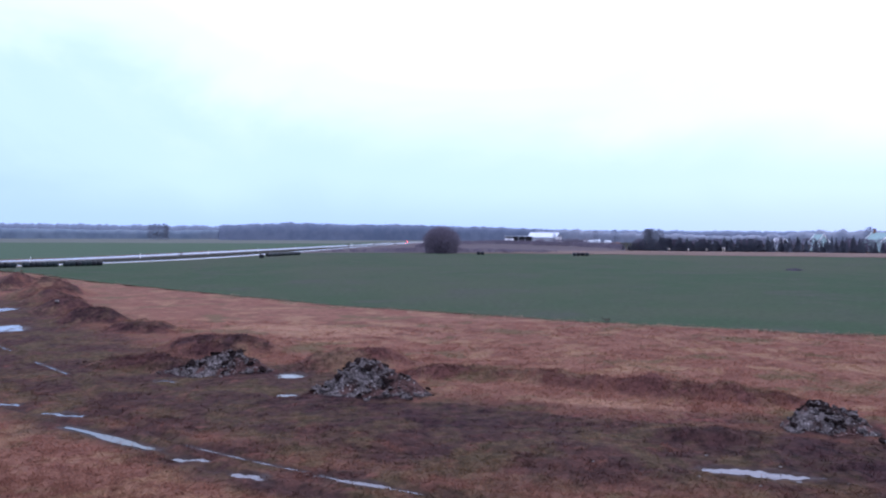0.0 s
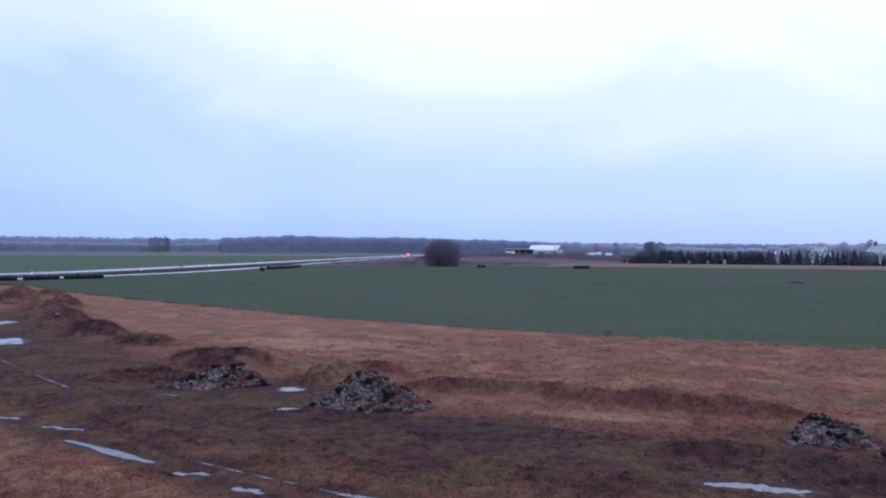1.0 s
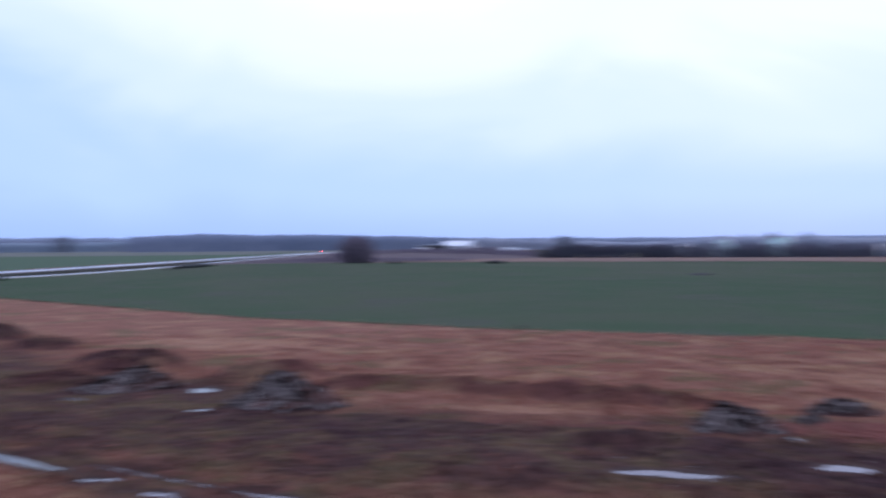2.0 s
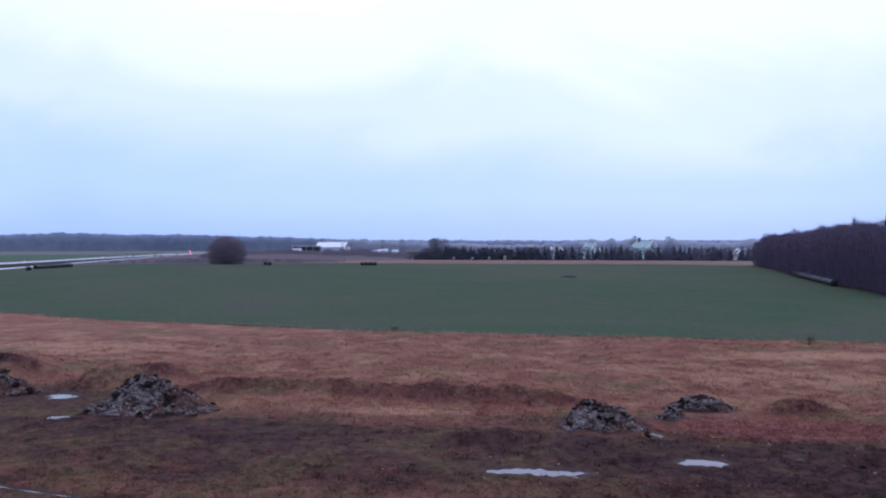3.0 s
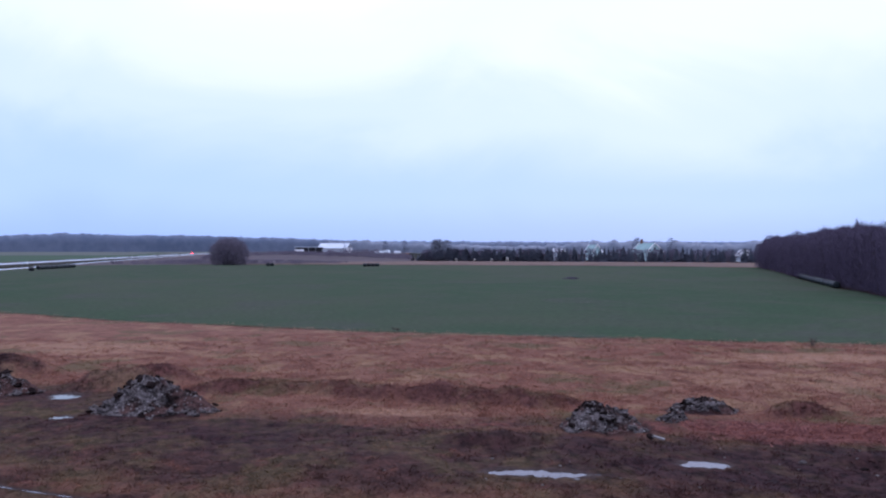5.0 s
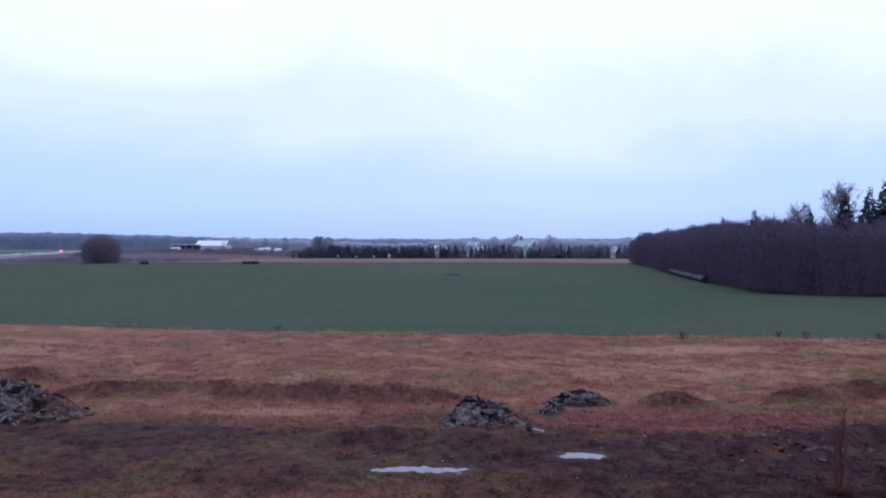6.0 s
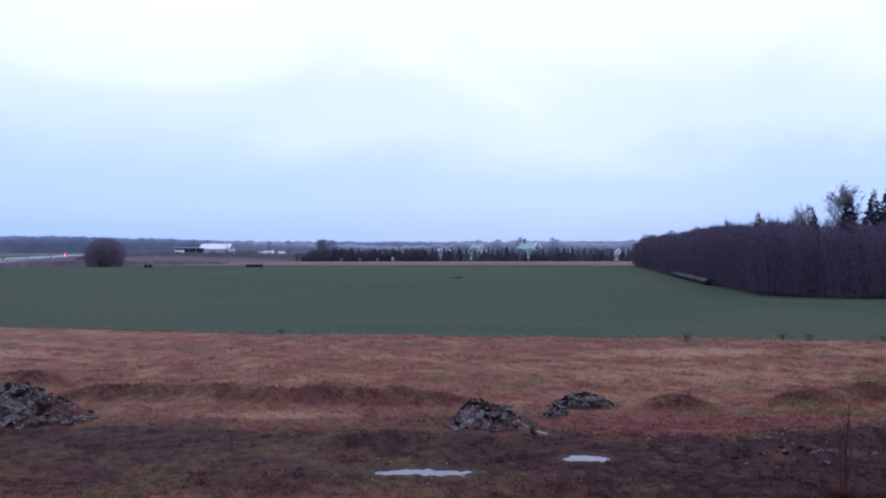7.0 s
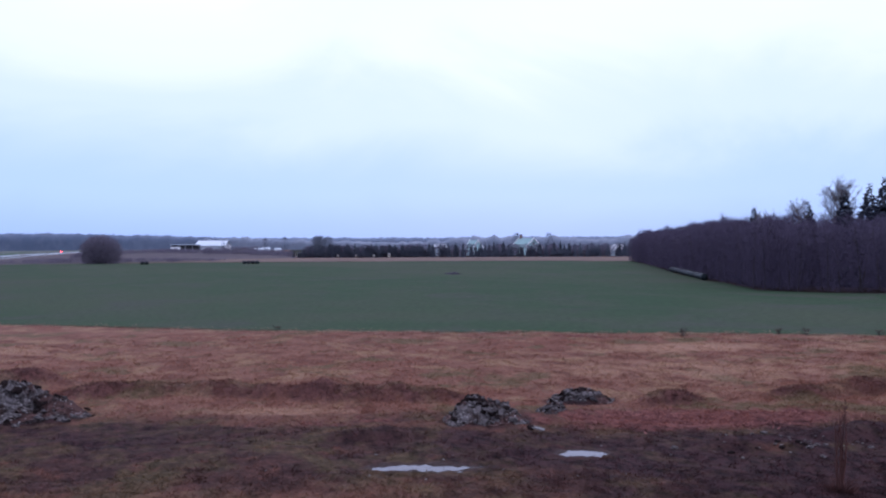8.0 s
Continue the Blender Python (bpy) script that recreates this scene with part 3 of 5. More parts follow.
def wet_zone(x, y):
    w = np.zeros(np.shape(x))
    for cx, cy, rx, ry, turn in PUDDLES:
        w = np.maximum(w, np.exp(-(blob(x, y, cx, cy, rx * 1.25 + 0.1, ry * 1.25 + 0.1, turn)) ** 2))
    for line, half in WET_RUTS:
        w = np.maximum(w, 0.9 * np.exp(-(off_line(x, y, line) / (half + 0.15)) ** 4))
    return np.maximum(w, 0.45 * np.exp(-(off_line(x, y, RUT_A) / 0.4) ** 2))


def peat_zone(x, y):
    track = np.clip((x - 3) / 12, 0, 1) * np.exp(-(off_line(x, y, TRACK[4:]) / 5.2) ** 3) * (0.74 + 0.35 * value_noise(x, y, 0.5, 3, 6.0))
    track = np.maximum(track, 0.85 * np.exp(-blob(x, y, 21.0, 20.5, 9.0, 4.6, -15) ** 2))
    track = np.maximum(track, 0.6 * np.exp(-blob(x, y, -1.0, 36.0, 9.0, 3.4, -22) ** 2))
    track = np.maximum(track, np.exp(-(off_line(x, y, WOOD_EDGE) / 5.0) ** 4))  # leaf litter at the foot of the wood, darkened in place of shade
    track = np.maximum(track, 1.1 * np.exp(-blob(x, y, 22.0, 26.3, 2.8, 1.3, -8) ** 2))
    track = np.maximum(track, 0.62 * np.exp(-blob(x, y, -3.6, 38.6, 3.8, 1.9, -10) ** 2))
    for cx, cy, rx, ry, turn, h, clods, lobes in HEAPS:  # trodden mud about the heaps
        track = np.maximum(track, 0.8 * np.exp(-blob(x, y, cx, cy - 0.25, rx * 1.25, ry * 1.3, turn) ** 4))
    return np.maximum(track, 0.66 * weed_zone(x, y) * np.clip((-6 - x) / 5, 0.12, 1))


def axis(lo, hi, step, reach, growth=1.13):
    out, s, v = [], step, hi
    while v < reach:
        s *= growth
        v += s
        out.append(v)
    left, s, v = [], step, lo
    while v > -reach:
        s *= growth
        v -= s
        left.append(v)
    return np.array(left[::-1] + list(np.arange(lo, hi + step / 2, step)) + out)


def build_ground():
    xs, ys = axis(-32, 33, 0.17, 4200), axis(17, 60, 0.13, 4200)
    gx, gy = np.meshgrid(xs, ys)
    x, y = gx.ravel(), gy.ravel()
    verts = np.c_[x, y, height(x, y)]
    nx, ny = len(xs), len(ys)
    i = (np.arange(ny - 1)[:, None] * nx + np.arange(nx - 1)[None, :]).ravel()
    me = mesh_of("ground", verts, np.c_[i, i + 1, i + nx + 1, i + nx], True)
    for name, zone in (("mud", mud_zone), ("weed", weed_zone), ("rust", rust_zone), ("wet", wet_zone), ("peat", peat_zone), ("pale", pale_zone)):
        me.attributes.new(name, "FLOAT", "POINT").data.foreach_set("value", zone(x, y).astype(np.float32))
    ob = link_mesh("ground", me, M["ground"])
    tagged(ob, "rough ground of dead grass, mud, ruts and overgrown mounds", "ground", kind="structure")


def sheet(name, corners, z, material, wave, step, label, category):
    """A flat sheet with an uneven edge."""
    pts = []
    for (ax, ay), (bx, by) in zip(corners, corners[1:] + corners[:1]):
        n = max(1, int(math.hypot(bx - ax, by - ay) / step))
        pts += [(ax + (bx - ax) * k / n, ay + (by - ay) * k / n) for k in range(n)]
    a = np.array(pts)
    far = np.hypot(a[:, 0], a[:, 1])
    amount = wave * np.clip(far / 120, 0.45, 3.0)
    a[:, 0] += amount * value_noise(a[:, 0], a[:, 1], 0.21, 3, 1.0)
    a[:, 1] += amount * value_noise(a[:, 0], a[:, 1], 0.21, 3, 30.0)
    me = mesh_of(name, [(p[0], p[1], z) for p in a], [tuple(range(len(a)))])
    return tagged(link_mesh(name, me, material), label, category, kind="structure")


def ribbon(name, line, width, z, material, label, category, camber=0.0):
    """A road laid along a smoothed line."""
    pts = [Vector((*p, 0)) for p in line]
    for _ in range(3):
        pts = [pts[0]] + [q for a, b in zip(pts, pts[1:]) for q in (a.lerp(b, 0.25), a.lerp(b, 0.75))] + [pts[-1]]
    verts, faces = [], []
    across = (-1.0, -0.96, -0.5, 0.0, 0.5, 0.96, 1.0)
    for i, p in enumerate(pts):
        d = (pts[min(i + 1, len(pts) - 1)] - pts[max(i - 1, 0)]).normalized()
        side = Vector((d.y, -d.x, 0))
        for k in across:
            drop = -0.35 if abs(k) == 1 else 0.0
            verts.append(p + side * (k * width / 2 * (1.06 if drop else 1)) + Vector((0, 0, z + camber * (1 - k * k) + drop)))
    n = len(across)
    for i in range(len(pts) - 1):
        for k in range(n - 1):
            faces.append((i * n + k, i * n + k + 1, (i + 1) * n + k + 1, (i + 1) * n + k))
    me = mesh_of(name, [tuple(v) for v in verts], faces, True)
    return tagged(link_mesh(name, me, material), label, category, kind="structure")


build_ground()
sheet("green_field", FIELD, 0.03, M["field"], 0.7, 1.2, "level green field of short winter crop", "field")
sheet("green_field", FAR_FIELD, 0.03, M["young_field"], 1.0, 6.0, "level green field of short winter crop beyond the road", "field")
sheet("stubble_field", [(-74, 722), (-62, 1012), (-250, 1172), (-400, 1342), (-582, 1262), (-884, 1152), (-1010, 700), (-700, 640), (-300, 690)], 0.06, M["stubble"],
      1.0, 6.0, "distant strip of reddish stubble before the woods", "field")
sheet("stubble_field", [(-75, 560), (-64, 556), (-33, 805), (6, 990), (70, 1036), (160, 1040), (160, 1192), (66, 1163), (0, 1151), (-90, 1137), (-240, 1168), (-61, 1008), (-59, 700)],
      0.055, M["stubble"], 0.6, 6.0, "pale rough grass between the road and the distant wood", "field")
sheet("wood_floor", WOOD_EDGE + [(260, 60), (330, 200), (260, 330)], 0.045, M["litter"], 0.4, 2.5, "dark leaf litter on the floor of the wood", "wood floor")
sheet("field_margin", [(8, 364), (24, 360), (82, 345), (141, 320.5), (180, 291), (232, 372), (176, 398), (128, 420), (84, 436), (40, 410)], 0.06, M["margin"],
      1.0, 3.0, "pale strip of dry grass before the spruce row", "grass strip")
sheet("rough_verge", ROAD[:6] + PATH[::-1], 0.05, M["verge"], 0.0, 8.0, "dark grass ditch between the road and the path", "grass strip")
sheet("rough_grass", [(-56, 405), (-45, 560), (-28, 780), (5, 985), (70, 1020), (180, 1000), (130, 700), (88, 446), (84, 436), (40, 410), (8, 366), (-8, 362), (-46, 358), (-57, 334)], 0.045,
      M["heath"], 1.0, 5.0, "reddish rough grass beyond the willow bush", "grass strip")
sheet("garden_ground", [(89, 450), (128, 430), (178, 408), (236, 380), (330, 340), (700, 500), (560, 900), (190, 1000), (131, 700)], 0.05, M["verge"], 1.0, 6.0,
      "dark garden ground and meadows behind the spruce row", "garden")
ribbon("road", ROAD, 6.5, 0.32, M["asphalt"], "straight wet asphalt road shining under the sky", "road", 0.05)
ribbon("path", PATH, 2.6, 0.12, M["gravel"], "narrow pale wet path beside the road", "path")


def puddle(cx, cy, rx, ry, turn, seed):
    rnd = random.Random(seed)
    ph = [rnd.uniform(0, 6.28) for _ in range(4)]
    verts, n = [(0, 0, 0)], 40
    for k in range(n):
        w = 2 * math.pi * k / n
        r = 1.5 + 0.1 * math.sin(3 * w + ph[0]) + 0.08 * math.sin(5 * w + ph[1])
        verts.append((rx * r * math.cos(w), ry * r * math.sin(w), 0))
    me = mesh_of("puddle", verts, [(0, k + 1, (k + 1) % n + 1) for k in range(n)])
    ob = link_mesh("puddle", me, M["water"])
    ob.matrix_basis = pose(cx, cy, -0.062, 0, 0, turn)
    tagged(ob, "shallow puddle of still rainwater in the mud", "puddle", "puddles along the track", "structure")


def wet_rut(line, half, seed):
    """A strip of water along a rut, of changing width and with pointed ends."""
    r = np.random.RandomState(seed)
    pts = [Vector((*p, 0)) for p in line]
    for _ in range(3):
        pts = [pts[0]] + [q for a, b in zip(pts, pts[1:]) for q in (a.lerp(b, 0.25), a.lerp(b, 0.75))] + [pts[-1]]
    verts, n = [], len(pts)
    swing = 0.9 if half < 0.04 else 0.3
    for i, p in enumerate(pts):
        d = (pts[min(i + 1, n - 1)] - pts[max(i - 1, 0)]).normalized()
        w = half * max(0.06, 0.85 + swing * math.sin((0.9 if half < 0.04 else 0.31) * i + seed) + r.uniform(-0.12, 0.12)) * min(1.0, 0.12 + 3 * i / n, 0.12 + 8 * (n - 1 - i) / n)
        side = Vector((d.y, -d.x, 0)) * w
        verts += [tuple(p - side), tuple(p + side)]
    ob = link_mesh("puddle", mesh_of("puddle", verts, [(2 * i, 2 * i + 1, 2 * i + 3, 2 * i + 2) for i in range(n - 1)]), M["water"])
    ob.matrix_basis = pose(0, 0, -0.07)
    tagged(ob, "narrow strip of rainwater standing in a wheel rut", "puddle", "puddles along the track", "structure")


for n, p in enumerate(PUDDLES):
    puddle(*p, n)
for n, (line, half) in enumerate(WET_RUTS):
    wet_rut(line, half, 60 + n)

# ---- heaps of dug soil ----


def lump(seed, rough=0.3, levels=2, flat=0.75):
    rnd = random.Random(seed)
    bm = bmesh.new()
    bmesh.ops.create_icosphere(bm, subdivisions=levels, radius=1.0)
    off = Vector((rnd.uniform(0, 50), rnd.uniform(0, 50), rnd.uniform(0, 50)))
    for v in bm.verts:
        n = noise.noise(v.co * 1.4 + off) + 0.5 * noise.noise(v.co * 3.1 + off)
        v.co *= 1 + rough * n
        v.co.z *= flat
    me = bpy.data.meshes.new("lump")
    bm.to_mesh(me)
    bm.free()
    return me


def lump_set(material, seeds, rough):
    out = []
    for s in seeds:
        me = lump(s, rough)
        me.materials.append(material)
        out.append(me)
    return out


PALE_CLODS = lump_set(M["clod"], range(10, 16), 0.75)
DARK_CLODS = lump_set(M["dark_clod"], range(20, 24), 0.75)
STONES = lump_set(M["stone"], range(30, 34), 0.35)


def soil_heap(cx, cy, rx, ry, turn, h, clods, lobes, seed):
    rnd = random.Random(seed)
    base = float(height(cx, cy)) - 0.05
    heap = empty("soil_heap", pose(cx, cy, base, 0, 0, turn))
    rings, n = 40, 120
    verts, faces = [], []
    def top(u, v):
        body = 0.0
        for lu, lv, reach, part_of in lobes:
            body = max(body, part_of * max(0.0, 1 - (math.hypot(u - lu, v - lv) / (1.12 * reach)) ** 1.3))
        p = Vector((u * rx, v * ry, seed * 7.3))
        big = noise.noise(p * 0.9) + 0.6 * noise.noise(p * 2.0)
        near = noise.voronoi(p * 1.5)[0]
        fine = noise.voronoi(p * 3.8)[0]
        lumps = 0.30 * (0.40 - near[0]) + 0.13 * (0.4 - fine[0])
        return h * body * (1 + 0.32 * big) + min(1.0, 4 * body) * lumps

    for i in range(rings + 1):
        for k in range(n):
            w, r = 2 * math.pi * k / n, (i + 0.02) / rings
            r2 = r * (1 + 0.14 * math.sin(3 * w + seed) + 0.08 * math.sin(7 * w + 2 * seed))
            verts.append((r2 * math.cos(w) * rx, r2 * math.sin(w) * ry, top(r * math.cos(w), r * math.sin(w)) - (0.25 if i == rings else 0)))
    for i in range(rings):
        for k in range(n):
            j = (k + 1) % n
            faces.append((i * n + k, (i + 1) * n + k, (i + 1) * n + j, i * n + j))
    faces.append(tuple(range(n)))
    link_mesh("body", mesh_of("body", verts, faces), M["heap"], heap)
    for k in range(clods):
        w, r = rnd.uniform(0, 6.28), rnd.random() ** 0.5 * (1.0 if k % 4 else 1.22)
        u, v = r * math.cos(w), r * math.sin(w)
        dark = rnd.random() < 0.35
        s = rnd.choice((0.04, 0.05, 0.05, 0.06, 0.07, 0.08, 0.10, 0.13, 0.17))
        clod = link_mesh("clod", rnd.choice(DARK_CLODS if dark else PALE_CLODS), None, heap, "dark clod" if dark else "")
        clod.matrix_basis = pose(u * rx, v * ry, max(top(u, v), 0.0) + s * 0.1, rnd.uniform(-40, 40), rnd.uniform(-40, 40), rnd.uniform(0, 360)) @ Matrix.Diagonal(
            (s * rnd.uniform(0.9, 1.7), s * rnd.uniform(0.8, 1.2), s * rnd.uniform(0.5, 1.0), 1))
    for k in range(13):  # turned sods lying about the top
        u, v = rnd.uniform(-0.5, 0.5), rnd.uniform(-0.15, 0.35)
        s = rnd.uniform(0.13, 0.27) * min(1.0, rx / 2)
        clod = link_mesh("clod", rnd.choice(DARK_CLODS), None, heap, "dark clod")
        clod.matrix_basis = pose(u * rx, v * ry, max(top(u, v), 0.0) - 0.25 * s, rnd.uniform(-30, 30), rnd.uniform(-30, 30), rnd.uniform(0, 360)) @ Matrix.Diagonal(
            (s * rnd.uniform(1.1, 1.7), s, s * rnd.uniform(0.4, 0.7), 1))
    tagged(heap, "heap of dug grey soil and clay clods dumped on mud", "soil heap", "heaps of dug soil")
    return heap


for n, h in enumerate(HEAPS):
    soil_heap(*h, n + 1)
small = soil_heap(17.15, 34.4, 0.72, 0.6, 20, 0.42, 24, ((0.0, 0.0, 0.9, 1.0), (0.4, 0.1, 0.5, 0.7)), 9)
small["label"] = "small heap of dug soil beside a larger one"


def stone(x, y, s, mesh, label):
    ob = link_mesh("stone" if mesh in STONES else "soil_clod", mesh, None)
    ob.matrix_basis = pose(x, y, float(height(x, y)) + s * 0.2, 0, 0, (x * 977) % 360) @ Matrix.Diagonal((s * 1.2, s, s * 0.8, 1))
    tagged(ob, label, "stone" if mesh in STONES else "clod", "loose stones and clods on the ground")


rnd = random.Random(5)
for k in range(48):
    x, y = rnd.choice((19.2, 21.1, 21.8, 22.6, 24.6)) + rnd.gauss(0, 0.7), rnd.gauss(25.6, 0.8)
    if rnd.random() < 0.3:
        stone(x, y, rnd.uniform(0.02, 0.05), rnd.choice(STONES), "pale stone lying on mud")
    else:
        stone(x, y, rnd.uniform(0.03, 0.11), rnd.choice(DARK_CLODS[:2] + PALE_CLODS[:3]), "clod of earth lying on mud")
for k in range(18):
    x, y = rnd.uniform(-4, 20), rnd.uniform(22.5, 31)
    stone(x, y, rnd.uniform(0.02, 0.05), rnd.choice(STONES), "pale stone lying on mud")
for k in range(12):
    x, y = rnd.uniform(-20, -12), rnd.uniform(50, 54)
    stone(x, y, rnd.uniform(0.05, 0.12), rnd.choice(DARK_CLODS), "dark clod of earth lying on mud")


stone(-33.75, 82.0, 0.17, STONES[1], "pale stone lying on an overgrown mound")


def broken_board():
    bm = box((-0.24, -0.08, 0.02), (0.24, 0.08, 0.075), 0.012)
    for v in bm.verts:
        v.co.z += 0.1 * v.co.x * v.co.x
    me = bpy.data.meshes.new("broken_board")
    bm.to_mesh(me)
    bm.free()
    ob = link_mesh("broken_board", me, M["board"])
    ob.matrix_basis = pose(14.85, 30.9, float(height(14.85, 30.9)) + 0.09, 10, 12, -30)
    block = link_mesh("block", lump(77, 0.3, 2, 0.8), M["dark_clod"], ob, "dark clod stuck under the raised end")
    block.matrix_basis = pose(-0.27, 0.0, 0.02) @ Matrix.Diagonal((0.15, 0.13, 0.12, 1))
    tagged(ob, "pale weathered board lying on dark mud", "board")


broken_board()

# ---- grass and weeds ----


def blades(name, x, y, low, high, wide, lean, per, seed, material, label, top=0.0, loose=0.12):
    """Tufts of dry blades, each a slim leaf, coloured like the ground that they grow from."""
    r = np.random.RandomState(seed)
    n = len(x) * per
    bx = np.repeat(x, per) + r.normal(0, loose, n)
    by = np.repeat(y, per) + r.normal(0, loose, n)
    bz = height(bx, by) - 0.01 + top
    tall = r.uniform(low, high, n) * np.repeat(r.uniform(0.6, 1.4, len(x)), per)
    turn = r.uniform(0, 2 * np.pi, n)
    tip = r.normal(0, lean, (n, 2)) * tall[:, None]
    w = wide * r.uniform(0.6, 1.4, n)
    c, s = np.cos(turn) * w / 2, np.sin(turn) * w / 2
    a, b = np.c_[bx - c, by - s, bz], np.c_[bx + c, by + s, bz]
    t = np.c_[bx + tip[:, 0], by + tip[:, 1], bz + tall]
    verts = np.stack([a, b, t], 1).reshape(-1, 3)
    me = mesh_of(name, verts, np.arange(3 * n).reshape(-1, 3))
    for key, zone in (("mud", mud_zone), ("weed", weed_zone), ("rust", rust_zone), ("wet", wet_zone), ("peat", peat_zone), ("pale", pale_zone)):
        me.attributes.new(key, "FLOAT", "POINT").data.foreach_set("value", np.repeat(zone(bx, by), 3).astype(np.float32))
    tagged(link_mesh(name, me, material), label, "grass", kind="stuff")


def scatter(count, seed, keep, x0=-36, x1=38, y0=19, y1=80):
    r = np.random.RandomState(seed)
    y = y0 * (y1 / y0) ** r.rand(count)
    x = r.uniform(-0.56, 1.12, count) * y
    ok = (x > x0 - 40) & (x < x1 + 40) & (r.rand(count) < keep(x, y)) & ~inside(x, y, FIELD)
    return x[ok], y[ok]


gx, gy = scatter(110000, 11, lambda x, y: np.clip(1.0 - 0.9 * mud_zone(x, y) - weed_zone(x, y) - 2 * wet_zone(x, y), 0, 1) * (0.65 + 0.35 * (value_noise(x, y, 0.7, 3, 4.0) > -0.05)), y1=75)
blades("dry_grass", gx, gy, 0.02, 0.07, 0.06, 2.6, 4, 12, M["grass"], "matted dry straw-coloured grass on rough ground")
gx, gy = scatter(36000, 15, lambda x, y: np.clip(mud_zone(x, y) - weed_zone(x, y) - 1.6 * wet_zone(x, y), 0, 1) * (value_noise(x, y, 0.6, 3, 14.0) > -0.05))
blades("trampled_grass", gx, gy, 0.015, 0.05, 0.032, 2.0, 6, 16, M["grass"], "trampled dead grass on the muddy track", loose=0.16)
gx, gy = scatter(170000, 21, lambda x, y: np.clip(weed_zone(x, y) * 1.2 - 0.1, 0, 1) * (1 - wet_zone(x, y)), y1=120)
blades("dead_weeds", gx, gy, 0.05, 0.16, 0.04, 1.5, 5, 22, M["grass"], "dark dead weeds on overgrown mounds")
gx, gy = scatter(16000, 25, lambda x, y: np.clip(1.0 - 0.75 * mud_zone(x, y) - 0.4 * weed_zone(x, y) - 2 * wet_zone(x, y), 0, 1) * (value_noise(x, y, 0.35, 3, 8.0) > -0.1), y1=70)
blades("tussock_grass", gx, gy, 0.06, 0.19, 0.03, 0.9, 8, 26, M["grass"], "dry tussocks standing over the matted grass", loose=0.10)
gx, gy = scatter(30000, 27, lambda x, y: np.clip(rust_zone(x, y) * 1.5 - 0.5, 0, 1) * (value_noise(x, y, 0.8, 3, 5.0) > 0.02), y1=45)
blades("dead_bracken", gx, gy, 0.03, 0.12, 0.05, 2.0, 6, 28, M["bracken"], "rust-red dead bracken in uneven clumps", loose=0.14)
edge = [(a[0] + (b[0] - a[0]) * k / 60, a[1] + (b[1] - a[1]) * k / 60) for a, b in zip(FIELD[1:14], FIELD[2:15]) for k in range(60)]
ex = np.array([p[0] for p in edge]) + np.random.RandomState(3).normal(0, 0.9, len(edge))
ey = np.array([p[1] for p in edge]) + np.random.RandomState(4).normal(-0.7, 1.0, len(edge))
blades("dry_grass", ex, ey, 0.05, 0.17, 0.06, 1.0, 8, 32, M["edge_grass"], "taller dry grass along the edge of the field", 0.02, 0.3)
r = np.random.RandomState(8)
blades("weed_clump", r.normal(72.0, 0.62, 50), r.normal(192.0, 0.9, 50), 0.15, 0.55, 0.10, 0.6, 8, 41, M["twigs"], "dark clump of weeds left in the green field", 0.25, 0.3)


# ---- trees ----


def limb_path(rnd, start, way, length, bend, steps):
    pts, p, d = [Vector(start)], Vector(start), Vector(way).normalized()
    for _ in range(steps):
        d = (d + Vector((rnd.gauss(0, bend), rnd.gauss(0, bend), rnd.gauss(0.06, bend * 0.6)))).normalized()
        p = p + d * (length / steps)
        pts.append(p.copy())
    return pts


